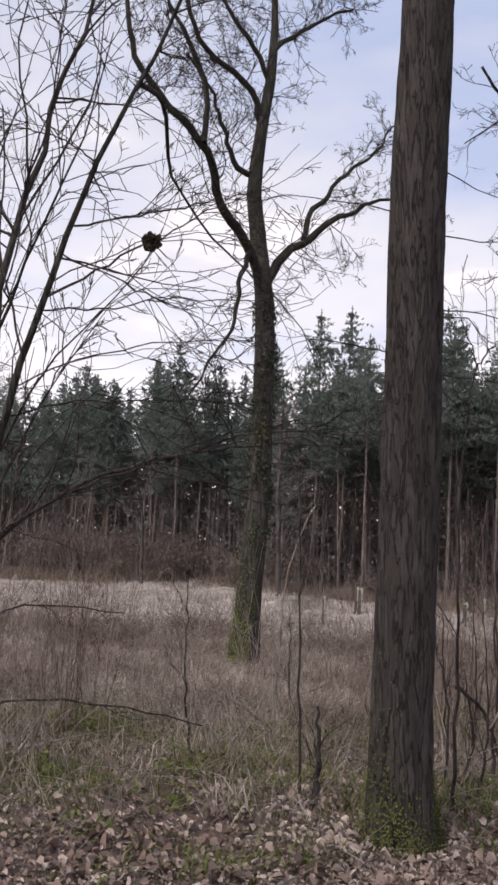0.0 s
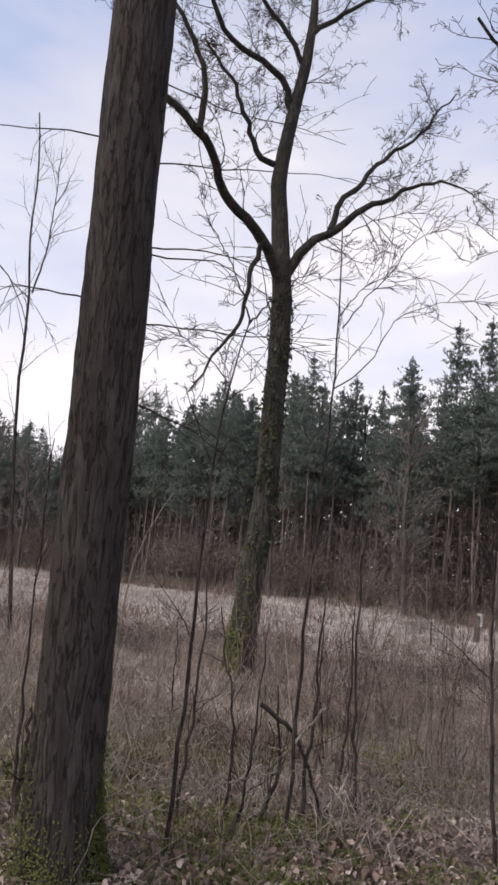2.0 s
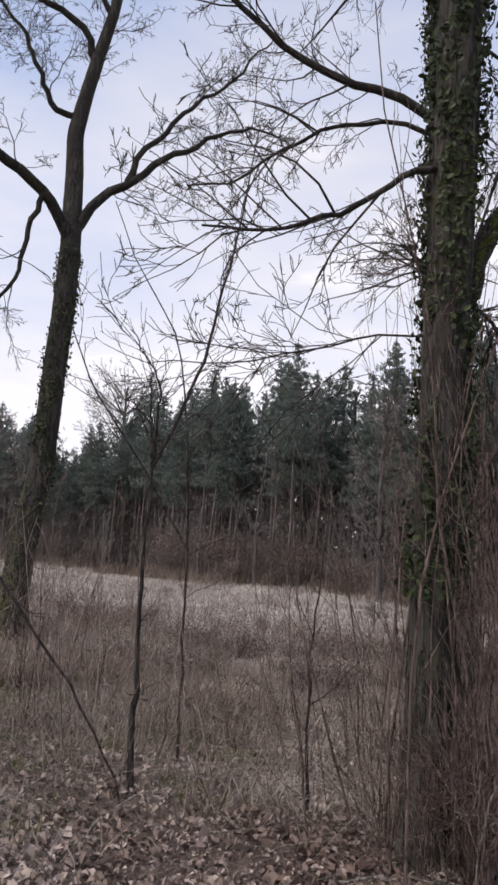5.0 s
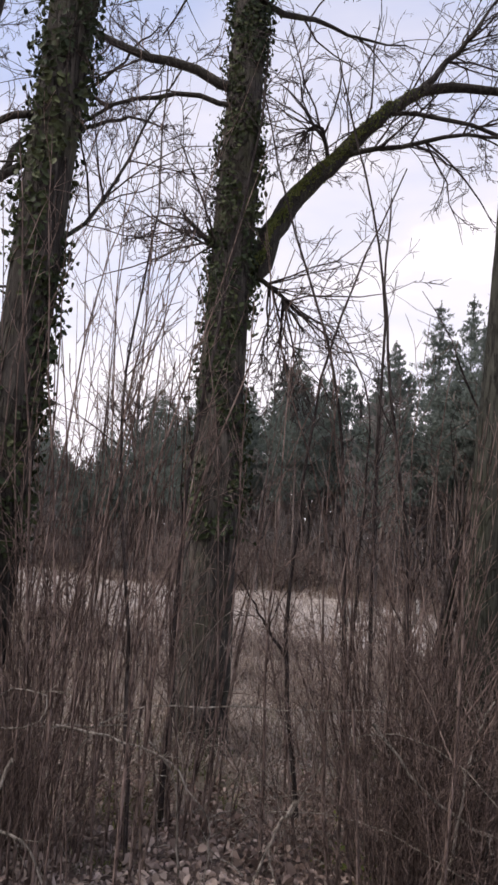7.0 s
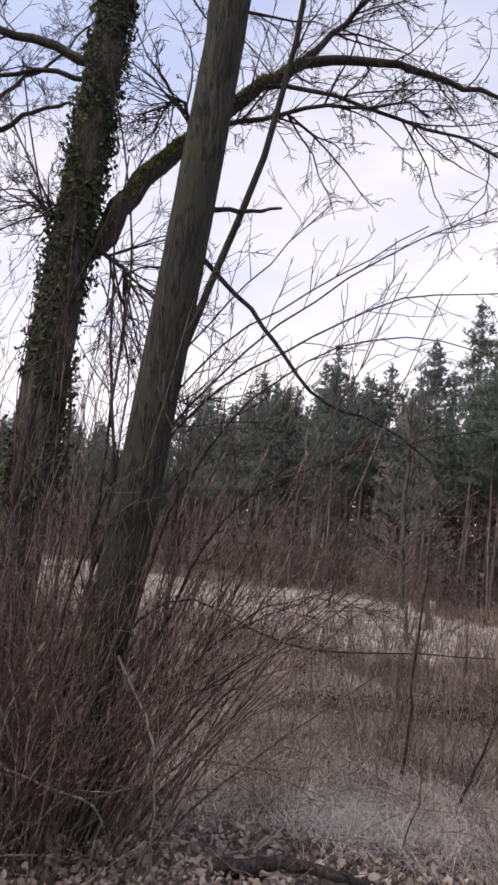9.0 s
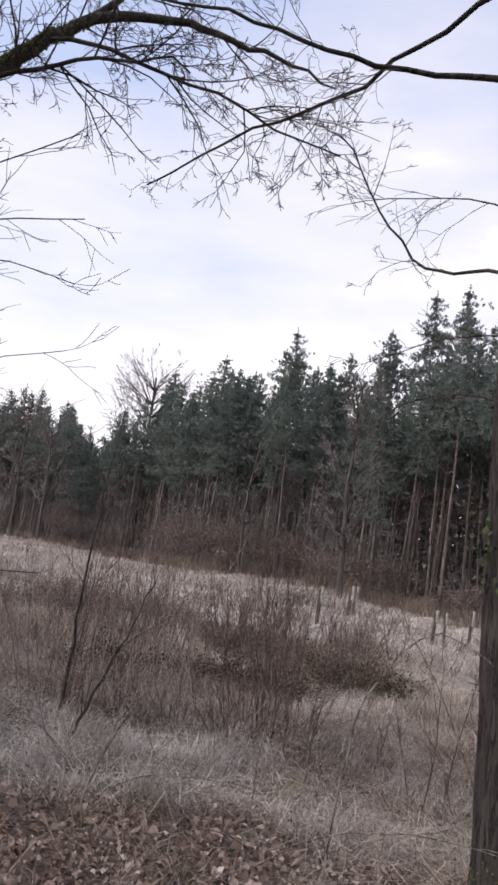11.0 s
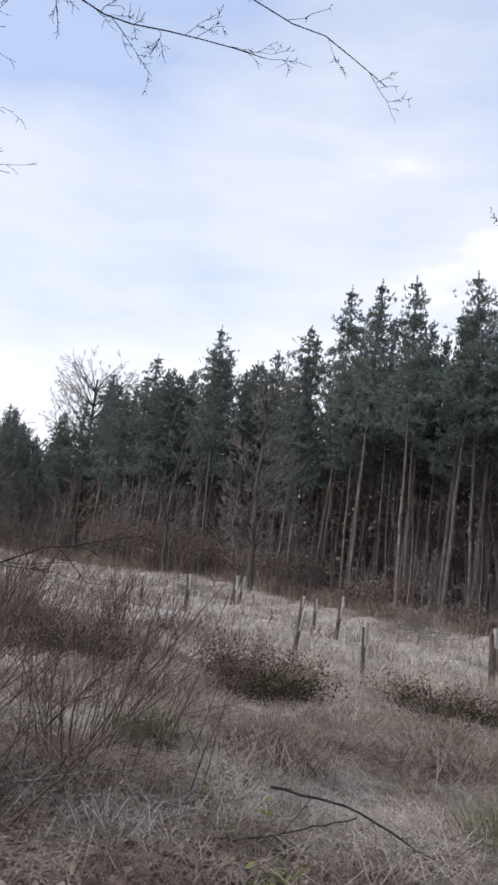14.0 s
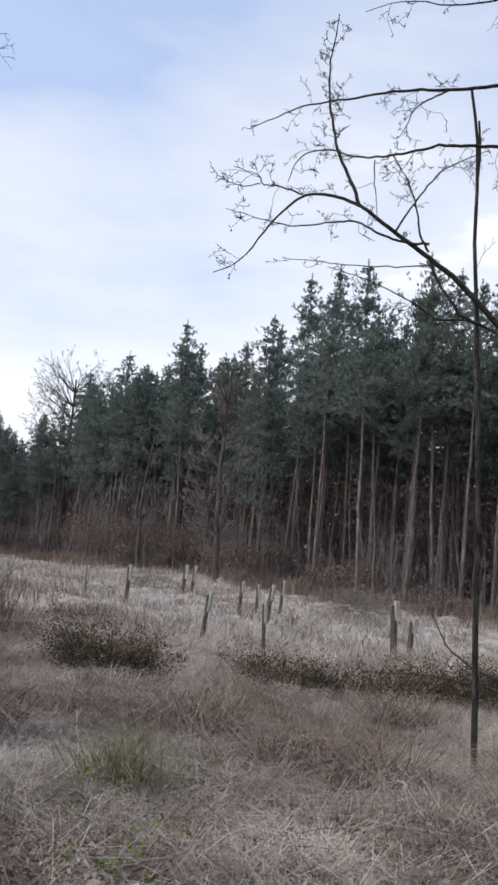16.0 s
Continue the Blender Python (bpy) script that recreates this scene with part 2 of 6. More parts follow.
BRAMBLE = leaf_mat("bramble_leaf", [(0.0, (0.030, 0.024, 0.017)), (0.5, (0.066, 0.052, 0.035)), (1.0, (0.130, 0.102, 0.068))], 0.8, 0.1)
BRACKEN = leaf_mat("dead_bracken", [(0.0, (0.095, 0.065, 0.052)), (0.5, (0.215, 0.162, 0.134)), (1.0, (0.35, 0.295, 0.25))], 0.85, 0.2)
FADED = leaf_mat("faded_grass", [(0.0, (0.095, 0.074, 0.060)), (0.4, (0.255, 0.208, 0.176)), (0.8, (0.45, 0.385, 0.335)), (1.0, (0.64, 0.57, 0.505))], 0.85, 0.25)
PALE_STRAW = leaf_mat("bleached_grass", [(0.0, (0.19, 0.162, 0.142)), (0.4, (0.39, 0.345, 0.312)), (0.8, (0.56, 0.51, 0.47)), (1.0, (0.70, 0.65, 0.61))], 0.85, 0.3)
REDLEAF = leaf_mat("clinging_dead_leaves", [(0.0, (0.088, 0.066, 0.058)), (0.5, (0.155, 0.120, 0.107)), (1.0, (0.24, 0.195, 0.175))], 0.85, 0.15)
SEDGE = leaf_mat("sedge_blades", [(0.0, (0.098, 0.093, 0.055)), (0.5, (0.169, 0.161, 0.096)), (1.0, (0.283, 0.268, 0.177))], 0.8, 0.2)

# ---------------------------------------------------------------- mesh tools


def ground_z(x, y):
    """Height of the ground: the ride falls gently, the clearing dips and rises again to the wood."""
    x, y = np.asarray(x, float), np.asarray(y, float)
    fall = np.interp(y, [20, 45], [0.05, 0.038])
    w = 0.3 + 0.7 * np.clip((x - 6) / 8, 0, 1)
    dip = np.interp(y, [0, 5, 8, 11, 18, 30, 45, 55, 65, 100], [0, 0, -0.2, -0.4, -0.5, -0.6, -0.36, 0.0, 0.4, 0.5])
    rough = (0.030 * np.sin(2.1 * x + 0.7 * y) * np.sin(1.7 * y - 0.9 * x + 1) + 0.018 * np.sin(4.3 * x - 3.1 * y + 2) * np.sin(3.7 * y + 1.3 * x)
             + 0.010 * np.sin(9.1 * x + 5.3 * y) * np.sin(8.3 * y - 4.1 * x + 0.5))
    mound = 0.075 * np.sin(1.15 * x + 0.9 * np.sin(0.8 * y)) * np.sin(1.3 * y + 0.8 * np.sin(0.9 * x)) + 0.05 * np.sin(2.6 * x + 1.1 * np.sin(1.9 * y)) * np.sin(2.9 * y + 0.7)
    rough = rough + mound * np.interp(y, [3.5, 6.5, 25, 45], [0.0, 1.0, 1.3, 0.4]) * np.interp(x, [3, 14, 19], [0.8, 1.0, 1.7])
    rough = rough * np.interp(y, [2, 5, 40, 60], [0.6, 1.0, 1.6, 1.0])
    sink = 1.25 * np.clip((19 - x) / 14, 0, 1) * np.interp(y, [24, 60], [0.0, 1.0])
    return -fall * np.clip(x, -15, 45) + np.where(dip < 0, w, 1.0) * dip + rough - sink


def gz(x, y):
    return float(ground_z(x, y))


def mesh_of(name, verts, faces, smooth=True):
    """A mesh from arrays; faces all with the same number of corners."""
    verts, faces = np.asarray(verts, np.float32), np.asarray(faces, np.int32)
    me = bpy.data.meshes.new(name)
    n, k = faces.shape
    me.vertices.add(len(verts))
    me.vertices.foreach_set("co", verts.ravel())
    me.loops.add(n * k)
    me.loops.foreach_set("vertex_index", faces.ravel())
    me.polygons.add(n)
    me.polygons.foreach_set("loop_start", np.arange(n, dtype=np.int32) * k)
    me.polygons.foreach_set("loop_total", np.full(n, k, np.int32))
    me.update(calc_edges=True)
    me.validate()
    me.polygons.foreach_set("use_smooth", np.full(len(me.polygons), smooth))
    return me


FINE = ("fine_twig_growth", "needle_crown", "bough_growth", "ivy_foliage", "thin_stem_growth", "leaf_growth", "cane_growth", "moss_growth", "ivy_stem_growth")


def part(name, me, material, parent, label=""):
    ob = new(name, me)
    if not me.materials:
        me.materials.append(material)
    ob.parent = parent
    if name in FINE:
        tagged(ob, kind="stuff")
    return tagged(ob, label=label) if label else ob


def thing(name, label, category, at=(0, 0, 0), group="", kind=""):
    ob = new(name)
    ob.empty_display_size = 0.2
    ob.matrix_world = Matrix.Translation(at)
    return tagged(ob, label, category, group, kind)


def tubes(name, stems, sides=5, origin=(0, 0, 0)):
    """One mesh of tapered round stems: a list of (points, radii)."""
    groups = {}
    for pts, rad in stems:
        groups.setdefault(len(pts), []).append((pts, rad))
    vs, fs, base = [], [], 0
    ang = np.linspace(0, 2 * np.pi, sides, endpoint=False)
    ca, sa = np.cos(ang), np.sin(ang)
    for n, items in groups.items():
        p = np.array([i[0] for i in items], float) - np.asarray(origin, float)
        r = np.array([i[1] for i in items], float)
        k = len(items)
        t = np.gradient(p, axis=1)
        t /= np.linalg.norm(t, axis=2, keepdims=True) + 1e-9
        mean = p[:, -1] - p[:, 0]
        ref = np.where((np.abs(mean[:, 2:3]) > 0.8 * np.linalg.norm(mean, axis=1, keepdims=True)), [[1.0, 0.13, 0.0]], [[0.0, 0.1, 1.0]])
        u = np.cross(t, ref[:, None, :])
        u /= np.linalg.norm(u, axis=2, keepdims=True) + 1e-9
        w = np.cross(t, u)
        ring = p[:, :, None, :] + r[:, :, None, None] * (u[:, :, None, :] * ca[None, None, :, None] + w[:, :, None, :] * sa[None, None, :, None])
        vs.append(ring.reshape(-1, 3))
        i, j, s = np.meshgrid(np.arange(k), np.arange(n - 1), np.arange(sides), indexing="ij")
        a = base + (i * n + j) * sides
        b = a + sides
        s2 = (s + 1) % sides
        fs.append(np.stack([a + s, a + s2, b + s2, b + s], axis=-1).reshape(-1, 4))
        base += k * n * sides
    return mesh_of(name, np.concatenate(vs), np.concatenate(fs))


def wander(rng, p, d, length, n, wob, lift=0.0, r0=0.01, r1=0.002):
    """A crooked stem: points and radii."""
    p, d = np.array(p, float), np.array(d, float)
    d /= np.linalg.norm(d)
    step = length / (n - 1)
    pts = [p]
    for _ in range(n - 1):
        d = d + rng.normal(0, wob, 3) + (0, 0, lift)
        d /= np.linalg.norm(d)
        p = p + d * step
        pts.append(p)
    return np.array(pts), np.linspace(r0, r1, n)


def guided(points, r0, r1, n=14, rng=None, wob=0.0):
    """A stem through a few guide points, smoothed, with a tapering radius."""
    c = np.array(points, float)
    s = np.concatenate([[0], np.cumsum(np.linalg.norm(np.diff(c, axis=0), axis=1))])
    q = np.linspace(0, s[-1], n)
    lin = np.stack([np.interp(q, s, c[:, i]) for i in range(3)], 1)
    for _ in range(2):
        lin[1:-1] = 0.25 * lin[:-2] + 0.5 * lin[1:-1] + 0.25 * lin[2:]
    if rng is not None and wob:
        lin[1:-1] += rng.normal(0, wob, (n - 2, 3))
    return lin, np.linspace(r0, r1, n)


def sprout(rng, stem, count, lo, hi, length, spread, wob=0.18, lift=0.0, depth=2, out=None, n=6, thin=0.010, kids=5, tip=0.0012):
    """Side shoots from a stem, and theirs in turn; all are added to out."""
    out = [] if out is None else out
    pts, rad = stem
    m = len(pts)
    for _ in range(count):
        f = rng.uniform(lo, hi) * (m - 1)
        i = min(int(f), m - 2)
        p = pts[i] + (pts[i + 1] - pts[i]) * (f - i)
        t = pts[i + 1] - pts[i]
        t = t / (np.linalg.norm(t) + 1e-9)
        s = rng.normal(0, 1, 3)
        s -= t * (s @ t)
        s /= np.linalg.norm(s) + 1e-9
        a = rng.uniform(*spread)
        d = math.cos(a) * t + math.sin(a) * s
        ln = rng.uniform(*length) * (1.0 - 0.45 * f / (m - 1))
        r = min(rad[i] * 0.65, ln * thin)
        st = wander(rng, p, d, ln, n, wob, lift, max(r, tip * 1.3), max(r * 0.25, tip))
        out.append(st)
        if depth > 1:
            sprout(rng, st, rng.integers(max(1, kids - 2), kids + 2), 0.2, 1.0, (ln * 0.3, ln * 0.6), spread, wob, lift, depth - 1, out, max(4, n - 1), thin, kids, tip)
    return out


def trunk_mesh(name, guide, radii, furrow=0.010, flare=0.0, segs=40, step=0.06, knots=4, seed=1, origin=(0, 0, 0), freq=9.0):
    """A trunk with ridged bark, swellings, and roots that flare out at its foot."""
    rng = np.random.default_rng(seed)
    c = np.array(guide, float)
    s = np.concatenate([[0], np.cumsum(np.linalg.norm(np.diff(c, axis=0), axis=1))])
    n = max(8, int(s[-1] / step))
    q = np.linspace(0, s[-1], n)
    line = np.stack([np.interp(q, s, c[:, i]) for i in range(3)], 1)
    for _ in range(max(2, int(0.35 / step))):
        line[1:-1] = 0.25 * line[:-2] + 0.5 * line[1:-1] + 0.25 * line[2:]
    rad = np.interp(q, np.linspace(0, s[-1], len(radii)), radii)
    th = np.linspace(0, 2 * np.pi, segs, endpoint=False)
    lobes = rng.uniform(0, 2 * np.pi, 3)
    off = seed * 3.7
    vs = np.empty((n, segs, 3))
    kn = [(rng.uniform(0.1, 0.9) * s[-1], rng.uniform(0, 2 * np.pi), rng.uniform(0.05, 0.11)) for _ in range(knots)]
    for i in range(n):
        f = math.exp(-q[i] / 0.28) * flare
        for j in range(segs):
            a = th[j]
            ridge = noise.noise((math.cos(a) * freq * 0.5 + off, math.sin(a) * freq * 0.5, q[i] * 1.6))
            ridge2 = noise.noise((math.cos(a) * freq + off, math.sin(a) * freq + 5, q[i] * 3.0))
            big = noise.noise((math.cos(a) * 0.8, math.sin(a) * 0.8 + off, q[i] * 0.7))
            r = rad[i] * (1 + 0.06 * big) + furrow * (1.0 - 2.2 * abs(ridge)) + furrow * 0.5 * (0.5 - abs(ridge2))
            if f:
                root = sum(max(0.0, math.cos(1.5 * (((a - l + np.pi) % (2 * np.pi)) - np.pi))) ** 2 for l in lobes)
                r += f * (0.5 + 0.9 * root)
            for kq, ka, kr in kn:
                da = ((a - ka + np.pi) % (2 * np.pi) - np.pi) * rad[i]
                d2 = (da * da + (q[i] - kq) ** 2) / (kr * kr)
                if d2 < 6:
                    r += 0.28 * kr * math.exp(-d2) - 0.16 * kr * math.exp(-d2 * 6)
            vs[i, j] = line[i] + (math.cos(a) * r, math.sin(a) * r, 0)
    vs -= np.asarray(origin, float)
    i, j = np.meshgrid(np.arange(n - 1), np.arange(segs), indexing="ij")
    j2 = (j + 1) % segs
    fs = np.stack([i * segs + j, i * segs + j2, (i + 1) * segs + j2, (i + 1) * segs + j], -1).reshape(-1, 4)
    return mesh_of(name, vs.reshape(-1, 3), fs), line, rad, q


def leaves(name, rng, pos, normal, size, fold=0.25, spin=True):
    """Many folded six-cornered leaves at the given places."""
    k = len(pos)
    nrm = normal / (np.linalg.norm(normal, axis=1, keepdims=True) + 1e-9)
    u = np.cross(nrm, rng.normal(0, 1, (k, 3)) if spin else np.tile([[0, 0, 1.0]], (k, 1)))
    u /= np.linalg.norm(u, axis=1, keepdims=True) + 1e-9
    w = np.cross(nrm, u)
    s = np.asarray(size).reshape(-1, 1)
    curl = fold * rng.uniform(0.2, 1.6, (k, 1))
    lift = nrm * s * curl
    tail, tip = pos - u * s * 0.85, pos + u * s + lift * rng.uniform(-0.8, 0.8, (k, 1))
    l1, l2 = pos + w * s * 0.50 + lift - u * s * 0.45, pos + w * s * 0.58 + lift * 1.1 + u * s * 0.25
    r1, r2 = pos - w * s * 0.50 + lift * 0.7 - u * s * 0.45, pos - w * s * 0.58 + lift * 0.6 + u * s * 0.25
    vs = np.stack([tail, r1, r2, tip, l2, l1], 1).reshape(-1, 3)
    b = np.arange(k)[:, None] * 6
    fs = np.concatenate([b + [[0, 1, 2, 3]], b + [[0, 3, 4, 5]]])
    return mesh_of(name, vs, fs, smooth=False)


def blades(name, rng, pos, height, lean, width, bend=0.4):
    """Many bent grass blades: two tapering pieces each."""
    k = len(pos)
    a = rng.uniform(0, 2 * np.pi, k)
    side = np.stack([np.cos(a), np.sin(a), np.zeros(k)], 1)
    b = rng.uniform(0, 2 * np.pi, k)
    out = np.stack([np.cos(b), np.sin(b), np.zeros(k)], 1)
    h, ln = np.asarray(height)[:, None], np.asarray(lean)[:, None]
    wd = np.asarray(width).reshape(-1, 1) * np.ones((k, 1))
    mid = pos + out * ln * h * 0.35 + [0, 0, 1] * h * 0.55
    tip = pos + out * ln * h * (1.0 + bend) + [0, 0, 1] * h * np.clip(1.0 - ln * bend, 0.2, 1)
    vs = np.stack([pos - side * wd, pos + side * wd, mid - side * wd * 0.7, mid + side * wd * 0.7, tip], 1).reshape(-1, 3)
    o = np.arange(k)[:, None] * 5
    fs = np.concatenate([o + [[0, 1, 3]], o + [[0, 3, 2]], o + [[2, 3, 4]]])
    return mesh_of(name, vs, fs, smooth=False)

# ---------------------------------------------------------------- ground


def make_ground():
    xs = np.concatenate([-np.geomspace(1500, 16, 24), np.arange(-14, 46, 0.3), np.geomspace(47, 1500, 24)])
    ys = np.concatenate([-np.geomspace(1500, 7, 24), np.arange(-5, 2.8, 0.4), np.arange(2.8, 14, 0.12), np.arange(14.3, 46, 0.4), np.geomspace(47, 2500, 46)])
    gx, gy = np.meshgrid(xs, ys, indexing="ij")
    z = ground_z(gx, gy)
    n, m = gx.shape
    i, j = np.meshgrid(np.arange(n - 1), np.arange(m - 1), indexing="ij")
    fs = np.stack([i * m + j, (i + 1) * m + j, (i + 1) * m + j + 1, i * m + j + 1], -1).reshape(-1, 4)
    me = mesh_of("ground", np.stack([gx, gy, z], -1).reshape(-1, 3), fs)
    me.materials.append(SOIL)
    return tagged(new("ground", me), "uneven woodland floor and rough clearing, brown soil and thatch", "ground", kind="structure")


make_ground()

# ---------------------------------------------------------------- the pine wood


def pine_parts(seed, height, rich, size=1.0, low=(0.40, 0.52)):
    """Meshes of one Scots pine: bare straight stem, dead snags, and a crown of needle tufts."""
    rng = np.random.default_rng(seed)
    lean = rng.normal(0, 0.016, 2) + (0.004, 0.0)
    z = np.linspace(-0.2, height * 1.01, 12)
    sway = np.cumsum(rng.normal(0, 0.02, (12, 2)), 0)
    axis = np.stack([lean[0] * z + sway[:, 0], lean[1] * z + sway[:, 1], z], 1)
    rad = np.linspace(0.135, 0.018, 12) * rng.uniform(0.8, 1.15)
    stem = tubes("stem", [(axis, rad)], 8)

    def on_axis(h):
        return np.array([np.interp(h, z, axis[:, i]) for i in range(3)])

    boughs, tufts, dirs = [], [], []
    crown0 = height * rng.uniform(*low)
    h = crown0
    one_side = rng.uniform(0, 6.28)
    girth = rng.uniform(0.85, 1.15)
    while h < height * 0.985:
        f = (h - crown0) / (height - crown0)
        reach = (0.05 + 2.85 * (1 - f) ** 0.82) * np.interp(f, [0, 0.15, 0.3], [0.6, 0.85, 1.0]) * rng.uniform(0.75, 1.2) * girth
        a0 = rng.uniform(0, 6.28)
        for b in range(rng.integers(3, 6)):
            if f < 0.75 and rng.random() < 0.14:
                continue
            a = a0 + b * 6.28 / 4.3 + rng.normal(0, 0.35)
            ln = reach * rng.uniform(0.5, 1.15) * (1 + 0.25 * math.cos(a - one_side))
            d = (math.cos(a), math.sin(a), rng.uniform(-0.15, 0.25) + 0.30 * f)
            st = wander(rng, on_axis(h), d, ln, 5, 0.12, 0.07, 0.022 * (1.1 - f), 0.006)
            boughs.append(st)
            # needles sit in flat clumps along the outer part of the bough
            for c in range(max(2, int(1.5 + 1.4 * ln))):
                g = rng.uniform(0.18, 1.0) * 4
                i = min(int(g), 3)
                mid = st[0][i] + (st[0][i + 1] - st[0][i]) * (g - i) + rng.normal(0, 0.10 * ln, 3) * (1, 1, 0.35)
                way = st[0][i + 1] - st[0][i] + np.array([0, 0, 0.15])
                wide = 0.09 + 0.17 * ln
                for k in range(rich if f < 0.78 else rich // 2):
                    tufts.append(mid + rng.normal(0, wide, 3) * (1, 1, 0.30))
                    dirs.append(way)
        h += height * rng.uniform(0.75, 1.25) * (0.031 - 0.015 * f)
    for k in range(22):
        hh = height * (0.80 + 0.0098 * k)
        tufts.append(on_axis(hh) + rng.normal(0, 0.004 * (24 - k), 3) * (1, 1, 0.4))
        dirs.append(np.array([0, 0, 0.3]))
    for k in range(14):
        hh = rng.uniform(0.15, 0.52) * height
        a = rng.uniform(0, 6.28)
        boughs.append(wander(rng, on_axis(hh), (math.cos(a), math.sin(a), rng.uniform(-0.3, 0.25)), rng.uniform(0.4, 1.8), 5, 0.12, -0.02, 0.014, 0.004))
    tufts, dirs = np.array(tufts), np.array(dirs)
    dirs /= np.linalg.norm(dirs, axis=1, keepdims=True) + 1e-9
    per = 7
    pos = np.repeat(tufts, per, 0)
    slim = np.interp(pos[:, 2:] / height, [0.82, 0.99], [1.0, 0.5])
    pos = pos + rng.normal(0, 0.05 * size, pos.shape) * slim
    way = np.repeat(dirs, per, 0) * 0.9 + rng.normal(0, 0.55, (len(pos), 3)) + (0, 0, 0.3)
    way /= np.linalg.norm(way, axis=1, keepdims=True)
    side = np.cross(way, rng.normal(0, 1, (len(pos), 3)))
    side /= np.linalg.norm(side, axis=1, keepdims=True) + 1e-9
    ln = rng.uniform(0.12, 0.27, (len(pos), 1)) * size * slim
    wd = np.full((len(pos), 1), 0.027 * size)
    vs = np.stack([pos + side * wd, pos - side * wd, pos + way * ln - side * wd * 0.45, pos + way * ln + side * wd * 0.45], 1).reshape(-1, 3)
    fs = np.arange(len(pos) * 4).reshape(-1, 4)
    boughs = [(p[::2], r[::2]) for p, r in boughs]
    return stem, tubes("bough", boughs, 3), mesh_of("needles", vs, fs, False)


def wood_front(x):
    """The front edge of the wood, which swings back towards the far side."""
    return np.interp(x, [-40, -12, 3, 11, 18, 24, 29, 34, 70], [98, 86, 76, 62, 57, 47.5, 42, 38.5, 38])


def stuff(name, label, category, me, mat):
    me.materials.append(mat)
    return tagged(new(name, me), label, category, kind="stuff")


def make_pines():
    rng = np.random.default_rng(11)
    kinds = [pine_parts(100 + s, h, rich, sz, low) for s, (h, rich, sz, low) in enumerate(
        [(18.6, 6, 1.0, (0.56, 0.60)), (17.2, 6, 1.0, (0.44, 0.52)), (19.2, 7, 1.0, (0.52, 0.56)), (16.2, 6, 1.0, (0.40, 0.46)), (18.0, 6, 1.0, (0.57, 0.62)), (14.5, 6, 1.0, (0.34, 0.42)),
         (16.4, 3, 1.5, (0.48, 0.53)), (17.2, 3, 1.5, (0.52, 0.58)), (15.8, 2, 2.0, (0.50, 0.56))])]
    spots = []
    for x in np.arange(-28, 54, 2.6):
        for row in range(9):
            px, py = x + rng.normal(0, 0.85), float(wood_front(x)) + row * 2.8 + rng.normal(0, 0.9) + (0.8 if row == 0 else 0)
            if rng.random() < 0.95:
                spots.append((px, py, row))
    # two tall ones that stand up over the edge
    spots += [(24.9, 49.4, 90), (26.3, 48.3, 91), (27.9, 47.3, 1), (29.3, 45.6, 1), (30.8, 44.0, 0), (32.4, 43.2, 0)]
    first, deep = {}, []
    for px, py, row in spots:
        if row >= 90:
            k, s = 2, (20.1 if row == 90 else 20.2) / 19.2
        else:
            k = (rng.integers(0, 6) if px < 23 or rng.random() < 0.25 else 2 * rng.integers(0, 3)) if row < 2 else (rng.integers(6, 8) if row < 6 else 8)
            far = np.interp(px, [-38, -9, -4, 0, 4.5, 16, 24, 30, 66], [0.96, 0.92, 0.76, 0.79, 1.01, 1.07, 1.0, 1.0, 0.98])
            s = rng.uniform(0.86 if px < 27 else 0.92, 1.04) * far
            if (px - 25.6) ** 2 + (py - 48.8) ** 2 < 9:
                s *= 0.88
        tilt = Matrix.Rotation(rng.normal(0.028, 0.018) if px > 8 else rng.normal(0.01, 0.02), 4, "Y")
        m = Matrix.Translation((px, py, gz(px, py))) @ tilt @ Matrix.Rotation(rng.uniform(0, 6.28) if row < 90 else 0.5 + row, 4, "Z") @ Matrix.Scale(s, 4)
        k = int(k)
        if 6 <= row < 90:
            if rng.random() < 0.55:
                deep.append(m)
        elif k not in first:
            ob = thing("pine_tree", "tall Scots pine with bare trunk and dark green crown", "tree", group="pines of the wood")
            st, bo, ne = kinds[k]
            part("trunk", st, PINE_BARK, ob)
            if k < 6:
                part("bough_growth", bo, PINE_BARK, ob)
            part("needle_crown", ne, NEEDLES, ob, "dark green needle crown")
            first[k] = ob
            ob.matrix_world = m
        else:
            ob = copy_thing(first[k], m)
            ob.matrix_basis = m
    # the depth of the wood, joined
    for i, (nm, mat, lab) in enumerate((("deep_wood", PINE_BARK, "trunks deep in the pine wood"), (None, None, ""), ("deep_wood", NEEDLES, "crowns deep in the pine wood"))):
        if not nm:
            continue
        me = kinds[8][i]
        co = np.empty(len(me.vertices) * 3, np.float32)
        me.vertices.foreach_get("co", co)
        co = np.c_[co.reshape(-1, 3), np.ones(len(me.vertices))]
        ix = np.empty(len(me.loops), np.int32)
        me.loops.foreach_get("vertex_index", ix)
        vs = np.concatenate([(co @ np.array(m).T)[:, :3] for m in deep])
        fs = np.concatenate([ix.reshape(-1, 4) + j * len(co) for j in range(len(deep))])
        stuff(nm, lab, "wood", mesh_of(nm, vs, fs, False), mat)


make_pines()


